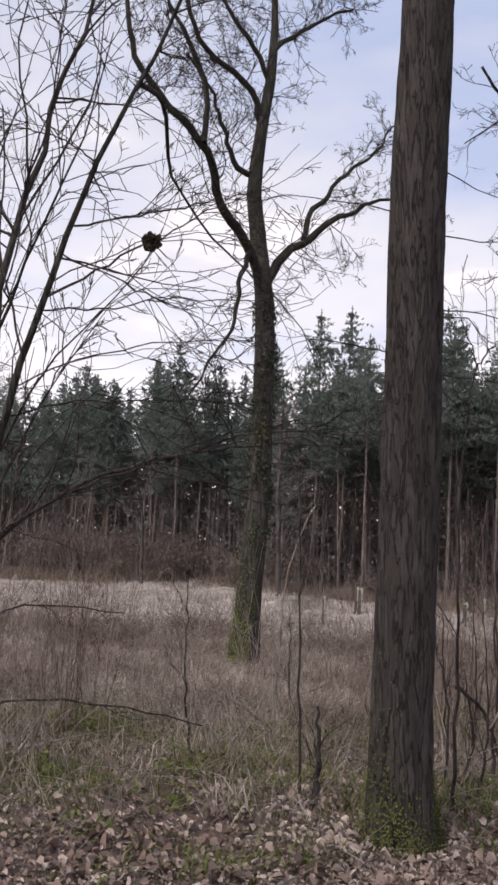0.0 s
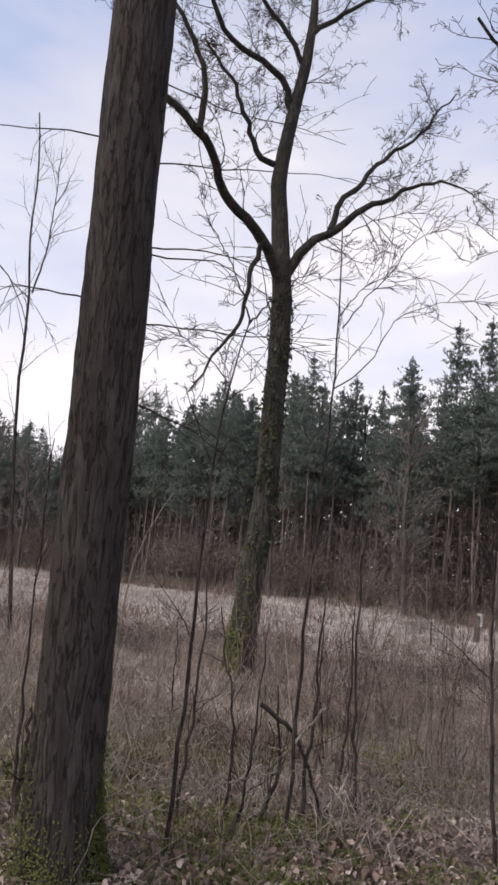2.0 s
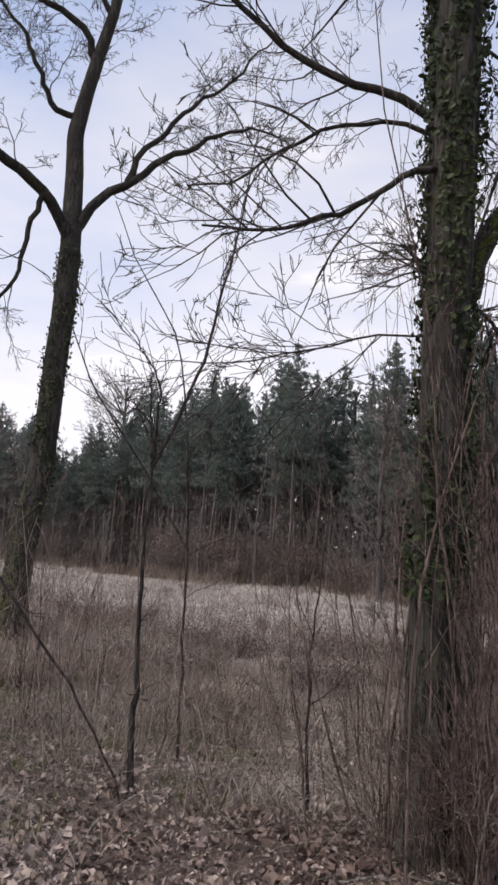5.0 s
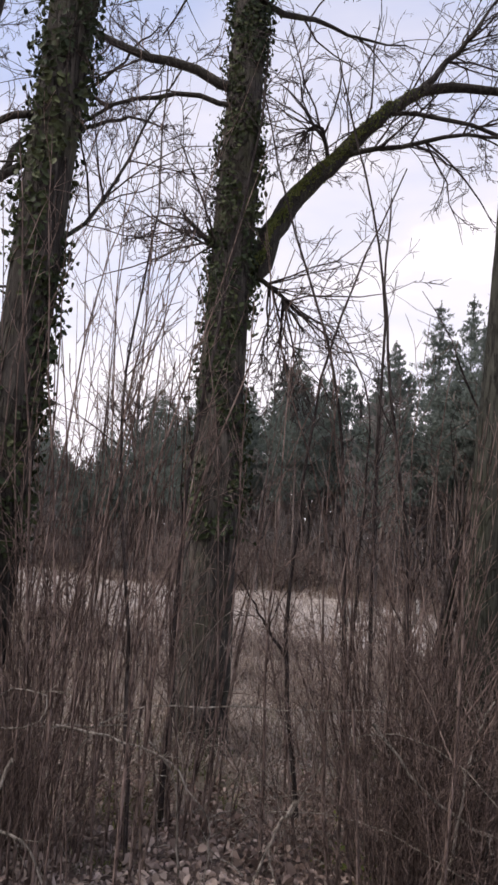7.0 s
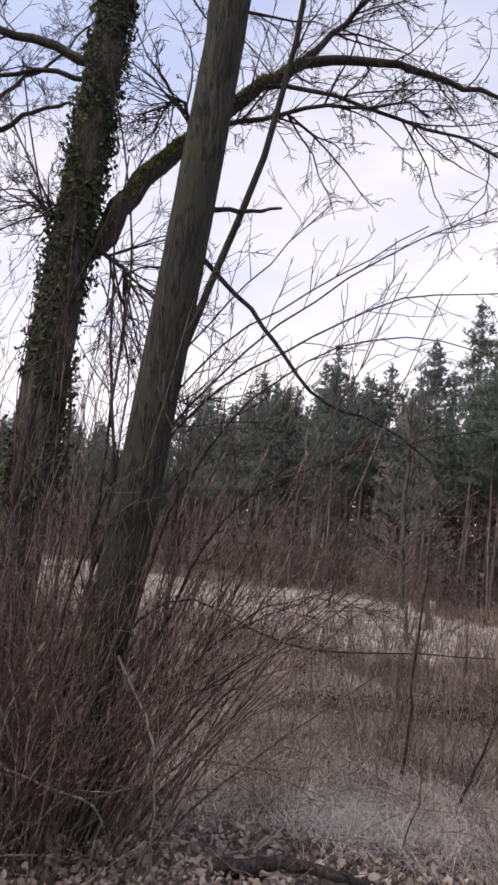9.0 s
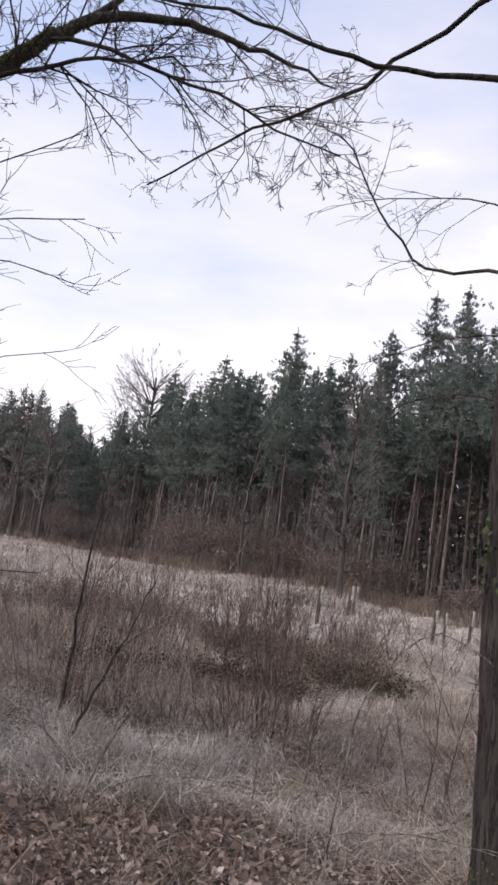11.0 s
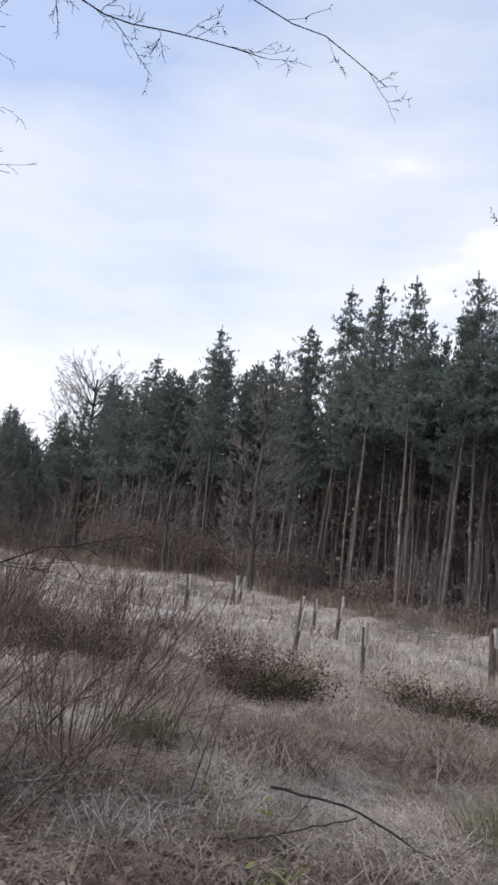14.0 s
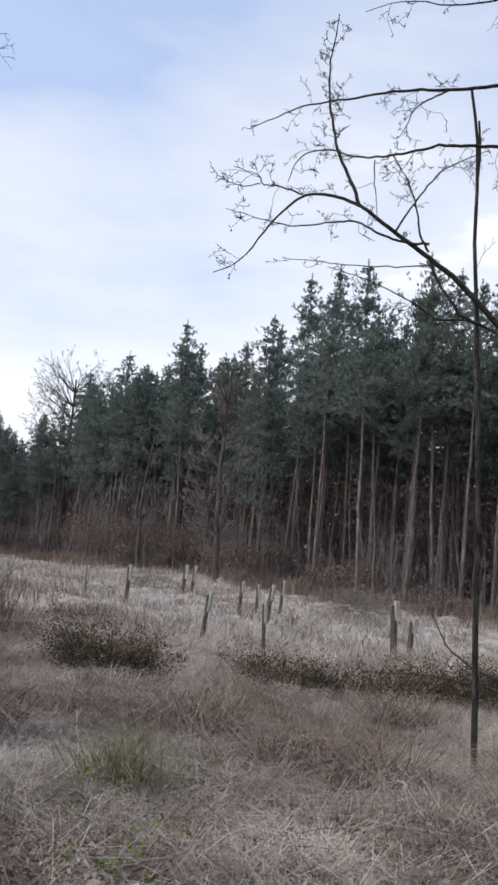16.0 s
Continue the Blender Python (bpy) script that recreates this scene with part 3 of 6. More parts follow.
def wood_undergrowth():
    """Brown brush, thin poles and young growth between the pines."""
    rng = np.random.default_rng(12)
    st = []
    for _ in range(1900):
        x = rng.uniform(-36, 64)
        y = float(wood_front(x)) + rng.uniform(0, 30)
        st.append(wander(rng, (x, y, gz(x, y) - 0.1), (rng.normal(0, 0.06), rng.normal(0, 0.06), 1), rng.uniform(2.0, 8.5), 5, 0.05, 0, rng.uniform(0.015, 0.045), 0.01))
    stuff("wood_undergrowth", "thin bare poles and young trees between the pines", "undergrowth", tubes("poles", st, 4), UNDERGROWTH)
    n = 46000
    x = rng.uniform(-38, 66, n)
    y = wood_front(x) + 0.5 + 31 * rng.random(n) ** 0.8
    h = np.where(rng.random(n) < 0.5, rng.gamma(1.6, 0.9, n), rng.uniform(0, 10, n)) * np.interp(y - wood_front(x), [0, 4, 12], [0.45, 0.8, 1.1])
    pos = np.stack([x, y, ground_z(x, y) + h], 1)
    nrm = rng.normal(0, 1, (n, 3)) * (1, 1, 0.5)
    stuff("wood_undergrowth", "dark brown brush on the floor of the wood", "undergrowth", leaves("brush", rng, pos, nrm, rng.uniform(0.05, 0.16, n)), UNDERGROWTH)


wood_undergrowth()


def wood_depth():
    """Dense young growth at the back of the wood, which closes most of the view between the trunks."""
    rng = np.random.default_rng(14)
    n = 72000
    x = rng.uniform(-34, 60, n)
    y = wood_front(x) + 17 + 16 * rng.random(n)
    h = 11.5 * rng.random(n) ** 1.15
    pos = np.stack([x, y, ground_z(x, y) + h], 1)
    stuff("wood_undergrowth", "dark young growth at the back of the wood", "undergrowth", leaves("young_growth", rng, pos, rng.normal(0, 1, (n, 3)) * (0.6, 1.4, 0.5), rng.uniform(0.75, 1.3, n) * np.interp(y - wood_front(x), [17, 33], [0.13, 0.46])), UNDERGROWTH)


wood_depth()


def wood_thicket():
    """Leafless young birch and hazel crowd the front of the wood; rusty leaves still cling to a few."""
    rng = np.random.default_rng(15)
    grey, rust = [], []
    for _ in range(300):
        x = rng.uniform(-34, 40)
        if x > 24 and rng.random() < 0.5:
            continue
        y = float(wood_front(x)) + rng.uniform(-2.5, 3.5)
        tall = rng.uniform(2.0, 7.5) * np.interp(x, [15, 24], [1.0, 0.62])
        st = wander(rng, (x, y, gz(x, y) - 0.1), (rng.normal(0, 0.10), rng.normal(0, 0.08), 1), tall, 7, 0.06, 0, 0.012 + 0.005 * tall, 0.010)
        grey.append(st)
        sprout(rng, st, 16, 0.12, 1.0, (tall * 0.18, tall * 0.38), (0.35, 0.9), 0.12, 0.03, 2, grey, 4, 0.008, 5, 0.007)
        if rng.random() < np.interp(x, [-30, 8, 16], [0.06, 0.15, 0.4]):
            rust.append((x, y, tall))
    stuff("wood_undergrowth", "grey leafless young trees along the edge of the wood", "undergrowth", tubes("young_trees", grey, 3), FAR_TWIG)
    pos = []
    for x, y, tall in rust:
        k = int(260 * tall)
        p = rng.normal(0, 1, (k, 3)) * (0.5, 0.5, 0.22) * tall * 0.42 + (x, y, gz(x, y) + 0.42 * tall)
        pos.append(p)
    pos = np.concatenate(pos)
    pos[:, 2] = np.maximum(pos[:, 2], ground_z(pos[:, 0], pos[:, 1]) + 0.05)
    stuff("wood_undergrowth", "rusty dead leaves clinging to young trees in the wood", "undergrowth", leaves("dead_leaves", rng, pos, rng.normal(0, 1, pos.shape), rng.uniform(0.035, 0.075, len(pos))), REDLEAF)


wood_thicket()


def bare_tree(foot, top, radius, seed, label, mat=None, tip=0.012, limbs=16, low=0.35):
    rng = np.random.default_rng(seed)
    z = gz(*foot)
    ob = thing("bare_tree", label, "tree", (foot[0], foot[1], z), "bare trees at the wood")
    axis = guided([(foot[0], foot[1], z - 0.2), (foot[0] + rng.normal(0, 0.2), foot[1], z + top * 0.4), (foot[0] + rng.normal(0, 0.3), foot[1], z + top * 0.8)], top * 0.012, top * 0.004, 14, rng, 0.03)
    mat = mat or FAR_TWIG
    add_limb(ob, axis, FAR_BARK, 7, "trunk")
    tw = []
    for k in range(limbs):
        f = rng.uniform(low, 1.0)
        i = int(f * 13)
        a = rng.uniform(0, 6.28)
        ln = radius * rng.uniform(0.75, 1.15) * (1.1 - 0.35 * (f - low) / (1 - low))
        s = wander(rng, axis[0][i], (math.cos(a), math.sin(a), rng.uniform(0.4, 1.2)), ln, 8, 0.09, 0.03, top * 0.0027, tip * 1.2)
        add_limb(ob, s, FAR_BARK, 5)
        sprout(rng, s, 7, 0.2, 1.0, (ln * 0.3, ln * 0.6), (0.35, 0.9), 0.10, 0.02, 3, tw, 4, 0.009, 3, tip)
    add_twigs(ob, tw, mat, 3)

# ---------------------------------------------------------------- near trees


def tree(name, label, foot):
    return thing(name, label, "tree", (foot[0], foot[1], gz(*foot)))


def add_trunk(ob, guide, radii, mat, **kw):
    o = ob.matrix_world.translation
    me, line, rad, q = trunk_mesh("trunk", guide, radii, origin=o, **kw)
    part("trunk", me, mat, ob)
    return line, rad, q


def add_limb(ob, stem, mat, sides=9, name="limb"):
    part(name, tubes(name, [stem], sides, ob.matrix_world.translation), mat, ob)


def add_twigs(ob, stems, mat, sides=4, name="fine_twig_growth"):
    part(name, tubes(name, stems, sides, ob.matrix_world.translation), mat, ob)


def add_ivy(ob, rng, line, rad, q, count, lo, hi, label="dark green ivy leaves", arc=None, size=(0.022, 0.045), puff=0.05):
    h = rng.uniform(lo, hi, count)
    a = rng.uniform(0, 2 * np.pi, count) if arc is None else rng.normal(arc[0], arc[1], count)
    keep = np.array([noise.noise((math.cos(b) * 1.6, math.sin(b) * 1.6, hh * 1.5)) > -0.12 for b, hh in zip(a, h)])
    h, a = h[keep], a[keep]
    c = np.stack([np.interp(h, q, line[:, i]) for i in range(3)], 1)
    r = np.interp(h, q, rad)[:, None] + np.abs(rng.normal(0, puff, (len(h), 1))) + 0.012
    nrm = np.stack([np.cos(a), np.sin(a), np.zeros(len(h))], 1)
    pos = c + nrm * r - np.array(ob.matrix_world.translation)
    me = leaves("ivy_leaves", rng, pos, nrm + rng.normal(0, 0.55, pos.shape), rng.uniform(*size, len(pos)))
    part("ivy_foliage", me, IVY_LEAF, ob, label)


def add_ivy_stems(ob, rng, line, rad, q, count, lo, hi):
    st = []
    for _ in range(count):
        a = rng.uniform(0, 6.28)
        h = np.linspace(lo, rng.uniform(lo + 1, hi), 14)
        aa = a + np.cumsum(rng.normal(0, 0.10, 14))
        c = np.stack([np.interp(h, q, line[:, i]) for i in range(3)], 1)
        r = np.interp(h, q, rad) + 0.004
        st.append((c + np.stack([np.cos(aa) * r, np.sin(aa) * r, np.zeros(14)], 1), np.linspace(rng.uniform(0.008, 0.02), 0.004, 14)))
    add_twigs(ob, st, IVY_BARK, 5, "ivy_stem_growth")


def straight(foot, lean, top, n=6, rng=None, wob=0.0, z0=-0.15):
    z = np.linspace(z0, top, n)
    p = np.stack([foot[0] + lean[0] * z, foot[1] + lean[1] * z, gz(*foot) + z], 1)
    if rng is not None:
        p[1:, :2] += rng.normal(0, wob, (n - 1, 2))
    return p


def crown(ob, rng, line, rad, q, at, count, length, mat, up=0.5):
    """Upper limbs with their twigs, above a trunk."""
    tw = []
    for k in range(count):
        h = rng.uniform(*at)
        p = np.array([np.interp(h, q, line[:, i]) for i in range(3)])
        a = rng.uniform(0, 6.28)
        st = wander(rng, p, (math.cos(a), math.sin(a), up), rng.uniform(*length), 10, 0.13, 0.02, 0.05, 0.010)
        add_limb(ob, st, mat, 6)
        sprout(rng, st, 14, 0.15, 1.0, (0.7, 1.9), (0.5, 1.1), 0.18, 0.0, 3, tw, 6, 0.010, 4, 0.002)
    add_twigs(ob, tw, TWIG_BARK, 3)


def near_oak():
    rng = np.random.default_rng(21)
    foot = (2.685, 4.224)
    ob = tree("oak_tree", "tall straight oak with furrowed grey-brown bark and mossy foot", foot)
    line, rad, q = add_trunk(ob, straight(foot, (0.007, -0.0646), 12.5, 7, rng, 0.008), [0.176, 0.168, 0.160, 0.152, 0.144, 0.132, 0.11, 0.07], OAK_BARK,
                             furrow=0.013, flare=0.09, segs=56, step=0.045, seed=3, freq=11)
    crown(ob, rng, line, rad, q, (7.5, 12), 7, (2.5, 4), OAK_BARK)
    whips = []
    for h, d, ln in [(2.5, (1, 0.2, 0.1), 0.9), (2.9, (1, 0.0, 0.2), 1.2), (3.3, (1, 0.3, 0.25), 1.3), (3.35, (1, -0.1, -0.05), 1.0), (3.8, (1, 0.2, 0.2), 1.2), (4.3, (1, 0.1, -0.1), 1.1), (3.0, (-1, 0.3, 0.3), 0.8), (3.9, (-1, 0.2, 0.2), 1.0)]:
        p = np.array([np.interp(h, q, line[:, i]) for i in range(3)])
        st = wander(rng, p + np.array(d) * 0.12, d, ln, 10, 0.12, -0.05, 0.0055, 0.0018)
        whips.append(st)
        sprout(rng, st, 5, 0.15, 1.0, (0.25, 0.7), (0.3, 0.9), 0.12, -0.06, 2, whips, 7, 0.006, 2, 0.0013)
    add_twigs(ob, whips, TWIG_BARK, 4)
    # moss round the root flare
    k = 9500
    a, h = np.where(rng.random(k) < 0.6, rng.normal(6.15, 0.28, k), rng.normal(4.6, 1.3, k)), rng.exponential(0.30, k)
    r = 0.188 + 0.10 * np.exp(-h / 0.2) + rng.normal(0, 0.012, k)
    pos = np.stack([np.cos(a) * r, np.sin(a) * r, h - 0.03], 1)
    part("moss_growth", leaves("moss", rng, pos, np.stack([np.cos(a), np.sin(a), np.full(k, 0.6)], 1), rng.uniform(0.004, 0.009, k)), TRUNK_MOSS, ob, "green moss round the foot")


def mid_oak():
    rng = np.random.default_rng(22)
    foot = (4.93, 12.31)
    ob = tree("oak_tree", "slender mossy oak with crooked bare limbs in the clearing", foot)
    z = gz(*foot)
    guide = [(4.94, 12.30, z - 0.2), (5.04, 12.35, 0.89), (5.15, 12.4, 1.86), (5.22, 12.42, 2.5), (5.25, 12.45, 3.7), (5.30, 12.5, 4.96), (5.29, 12.6, 6.18), (5.21, 12.8, 7.48), (5.15, 12.85, 8.13), (5.24, 12.95, 8.85), (5.38, 13.05, 9.71), (5.57, 13.15, 10.72), (5.70, 13.28, 11.9), (5.7, 13.4, 13.8)]
    line, rad, q = add_trunk(ob, guide, [0.26, 0.205, 0.185, 0.175, 0.175, 0.15, 0.13, 0.11, 0.09, 0.06, 0.03], DARK_BARK, furrow=0.010, flare=0.05, segs=26, step=0.08, seed=5)
    k = 3600
    a, h = rng.uniform(0, 6.28, k), rng.exponential(0.5, k)
    pos = np.stack([np.cos(a) * (0.225 + 0.08 * np.exp(-h / 0.25)) + 0.06 * h, np.sin(a) * (0.225 + 0.08 * np.exp(-h / 0.25)) + 0.03 * h, h], 1)
    part("moss_growth", leaves("moss", rng, pos, np.stack([np.cos(a), np.sin(a), np.full(k, 0.4)], 1), rng.uniform(0.010, 0.024, k)), MOSS, ob, "green moss low on the trunk")
    limbs = [
        guided([(5.28, 12.55, 6.1), (5.14, 12.5, 6.42), (4.86, 12.2, 6.81), (4.66, 12.1, 6.93), (4.09, 11.6, 7.03), (3.92, 11.5, 7.45), (3.78, 11.2, 7.73), (3.54, 11.0, 7.84), (3.04, 11.0, 8.23), (2.48, 11.0, 8.78), (2.31, 11.0, 9.21), (2.23, 11.0, 9.9)], 0.10, 0.035, 26, rng, 0.015),
        guided([(5.30, 12.6, 6.2), (5.37, 12.6, 6.44), (5.62, 12.6, 6.88), (6.21, 12.7, 7.38), (6.69, 12.7, 7.87), (7.2, 12.7, 8.11), (7.92, 12.7, 8.61), (8.79, 12.7, 8.41)], 0.10, 0.012, 22, rng, 0.025),
        guided([(6.11, 12.7, 7.34), (6.3, 12.8, 7.97), (6.69, 12.8, 8.35), (7.11, 12.9, 9.08), (7.74, 12.9, 9.46), (8.29, 13.0, 10.31), (8.51, 13.0, 10.58)], 0.06, 0.012, 18, rng, 0.025),
        guided([(5.14, 12.9, 8.50), (4.83, 12.8, 8.48), (4.41, 12.7, 9.22), (4.26, 12.6, 9.67), (3.87, 12.5, 10.07), (3.65, 12.5, 10.35)], 0.06, 0.02, 16, rng, 0.02),
        guided([(5.36, 13.05, 9.65), (5.14, 12.95, 10.28), (4.47, 12.8, 10.5), (3.93, 12.7, 10.77), (3.73, 12.6, 11.21), (3.5, 12.6, 12.1)], 0.07, 0.03, 16, rng, 0.02),
        guided([(4.86, 12.2, 6.78), (4.79, 12.2, 6.65), (4.68, 12.2, 6.24), (4.65, 12.2, 5.56), (4.54, 12.2, 5.21), (4.21, 12.2, 4.75), (3.98, 12.2, 4.3), (3.82, 12.2, 4.06)], 0.05, 0.014, 18, rng, 0.02),
        guided([(3.54, 11.0, 7.84), (3.61, 11.0, 8.52), (3.48, 11.0, 9.06), (3.26, 11.0, 9.49), (2.98, 11.0, 9.82), (2.8, 11.0, 10.4)], 0.055, 0.025, 14, rng, 0.015),
        guided([(5.52, 13.15, 10.7), (5.19, 13.1, 11.31), (4.74, 13.1, 11.69), (4.4, 13.1, 12.3)], 0.055, 0.03, 10, rng, 0.015),
        guided([(5.66, 13.2, 11.4), (5.86, 13.25, 11.61), (6.29, 13.3, 12.03), (6.7, 13.3, 12.4), (7.5, 13.3, 12.9)], 0.06, 0.02, 12, rng, 0.02),
    ]
    tw = []
    for i, st in enumerate(limbs):
        add_limb(ob, st, DARK_BARK, 8)
        sprout(rng, st, 24 if i != 5 else 10, 0.2, 1.0, (0.5, 1.7), (0.5, 1.2), 0.30, 0.01, 3, tw, 8, 0.010, 6, 0.0036)
    sprout(rng, (line[len(line) // 2:], rad[len(line) // 2:]), 30, 0.3, 1.0, (0.6, 1.6), (0.6, 1.3), 0.30, 0.01, 3, tw, 8, 0.010, 5, 0.0036)
    add_twigs(ob, tw, TWIG_BARK, 3)
    add_ivy(ob, rng, line, rad, q, 1800, 2.0, 6.6, "sparse ivy leaves", None, (0.02, 0.04), 0.03)


def ivy_tree_one():
    rng = np.random.default_rng(23)
    foot = (8.583, 4.40)
    ob = tree("ivy_clad_tree", "straight trunk wrapped in dark ivy among hazel stems", foot)
    line, rad, q = add_trunk(ob, straight(foot, (0.0315, 0.0375), 11, 7, rng, 0.008), [0.128, 0.128, 0.132, 0.135, 0.13, 0.12, 0.09], IVY_BARK, furrow=0.010, flare=0.035, segs=40, step=0.05, seed=7)
    add_ivy_stems(ob, rng, line, rad, q, 12, 0.0, 7)
    add_ivy(ob, rng, line, rad, q, 9500, 1.6, 9, "dense dark green ivy leaves", None, (0.014, 0.033), 0.045)
    tw = []
    arms = [guided([(8.6, 4.5, 3.7), (8.5, 4.5, 3.72), (8.26, 4.5, 3.53), (7.99, 4.5, 3.34), (7.59, 4.5, 3.16), (7.13, 4.5, 3.15)], 0.024, 0.007, 14, rng, 0.012),
            guided([(8.6, 4.5, 2.6), (8.3, 4.6, 2.62), (7.6, 4.7, 2.40), (6.9, 4.8, 2.35)], 0.008, 0.003, 12, rng, 0.01)]
    for h, d, ln in [(5.6, (-0.7, 0.5, 0.6), 2.6), (6.2, (-0.8, 0.2, 0.6), 2.8), (5.8, (0.9, 0.1, 0.5), 2.6), (6.3, (-0.3, -0.6, 0.5), 2.6), (3.4, (0.7, 0.6, 0.7), 2.0), (6.5, (0.7, -0.3, 0.5), 2.6)]:
        p = np.array([np.interp(h, q, line[:, i]) for i in range(3)])
        arms.append(wander(rng, p, d, ln, 10, 0.13, 0.03, 0.016, 0.005))
    for st in arms:
        add_limb(ob, st, DARK_BARK, 6)
        sprout(rng, st, 17, 0.15, 1.0, (0.5, 1.6), (0.4, 1.0), 0.2, 0.0, 3, tw, 6, 0.010, 4, 0.0024)
    add_twigs(ob, tw, TWIG_BARK, 3)


def ivy_tree_two():
    rng = np.random.default_rng(24)
    foot = (9.88, 7.28)
    ob = tree("ivy_clad_tree", "ivy-covered tree with one thick mossy limb reaching out", foot)
    line, rad, q = add_trunk(ob, straight(foot, (0.012, 0.119), 12, 8, rng, 0.008), [0.254, 0.24, 0.22, 0.205, 0.19, 0.17, 0.15, 0.10], IVY_BARK, furrow=0.012, flare=0.07, segs=40, step=0.06, seed=9)
    add_ivy_stems(ob, rng, line, rad, q, 9, 0.0, 8)
    add_ivy(ob, rng, line, rad, q, 12500, 2.0, 10, "dense dark green ivy leaves", None, (0.017, 0.040), 0.055)
    limb = guided([(10.02, 7.88, 3.95), (10.2, 7.9, 4.09), (10.32, 8.04, 4.51), (10.54, 8.18, 5.05), (10.85, 8.31, 5.45), (11.16, 8.45, 5.83), (11.56, 8.59, 6.38), (11.9, 8.72, 6.8), (12.33, 8.8, 7.09), (12.96, 8.8, 7.12), (13.63, 8.7, 6.97), (14.17, 8.6, 6.7), (14.7, 8.5, 6.52), (15.2, 8.4, 6.2)], 0.14, 0.010, 36, rng, 0.015)
    add_limb(ob, limb, DARK_BARK, 12)
    lk = 9000
    i = np.minimum(rng.integers(0, 20, lk), rng.integers(0, 20, lk))
    a = rng.uniform(0, 6.28, lk)
    pos = limb[0][i] + (limb[0][i + 1] - limb[0][i]) * rng.random((lk, 1)) + rng.normal(0, 0.012, (lk, 3)) + np.stack([0 * a, np.cos(a), np.sin(a)], 1) * (limb[1][i][:, None] + 0.01)
    part("moss_growth", leaves("moss", rng, pos - np.array(ob.matrix_world.translation), rng.normal(0, 1, (lk, 3)), rng.uniform(0.010, 0.022, lk)), FRESH, ob, "green moss on the thick limb")
    tw = []
    subs = [guided([(12.2, 8.8, 7.05), (12.6, 8.9, 7.55), (12.95, 9.0, 8.05), (13.4, 9.0, 8.9)], 0.05, 0.012, 12, rng, 0.03),
            guided([(11.16, 8.45, 5.83), (11.9, 8.2, 5.9), (12.9, 8.0, 6.1), (13.6, 7.8, 5.8)], 0.035, 0.010, 12, rng, 0.03),
            guided([(11.7, 8.64, 6.55), (12.6, 8.2, 6.3), (13.6, 7.8, 5.7), (14.6, 7.7, 5.2), (15.3, 7.7, 5.0)], 0.03, 0.008, 12, rng, 0.03),
            guided([(9.95, 7.9, 6.2), (9.7, 8.05, 6.35), (8.9, 8.1, 6.62), (8.13, 8.2, 6.9), (7.31, 8.2, 7.64), (6.65, 8.2, 8.27)], 0.06, 0.02, 14, rng, 0.02),
            guided([(9.95, 7.9, 6.0), (9.0, 8.1, 6.2), (8.15, 8.2, 5.86), (7.81, 8.2, 5.47), (7.54, 8.2, 5.22), (7.06, 8.2, 5.2)], 0.032, 0.010, 14, rng, 0.02),
            guided([(10.1, 7.8, 7.2), (10.4, 7.6, 8.0), (10.9, 7.4, 8.9)], 0.06, 0.03, 10, rng, 0.02),
            guided([(9.9, 7.8, 4.15), (9.65, 7.8, 4.4), (9.42, 7.8, 4.62)], 0.035, 0.022, 8, rng, 0.01),
            guided([(10.2, 7.85, 4.05), (10.45, 7.9, 3.95), (10.6, 7.9, 3.7), (10.75, 7.9, 3.5)], 0.03, 0.01, 8, rng, 0.01),
            guided([(11.0, 8.38, 5.65), (10.95, 8.3, 6.05), (10.75, 8.2, 6.1), (10.6, 8.2, 5.7)], 0.03, 0.008, 10, rng, 0.01)]
    for st in [limb] + subs:
        if st is not limb:
            add_limb(ob, st, DARK_BARK, 6)
        sprout(rng, st, 26, 0.15, 1.0, (0.5, 2.0), (0.5, 1.1), 0.2, -0.01, 3, tw, 6, 0.011, 5, 0.0034)
    crown(ob, rng, line, rad, q, (8.0, 11), 6, (2, 3.5), DARK_BARK)
    add_twigs(ob, tw, TWIG_BARK, 3)


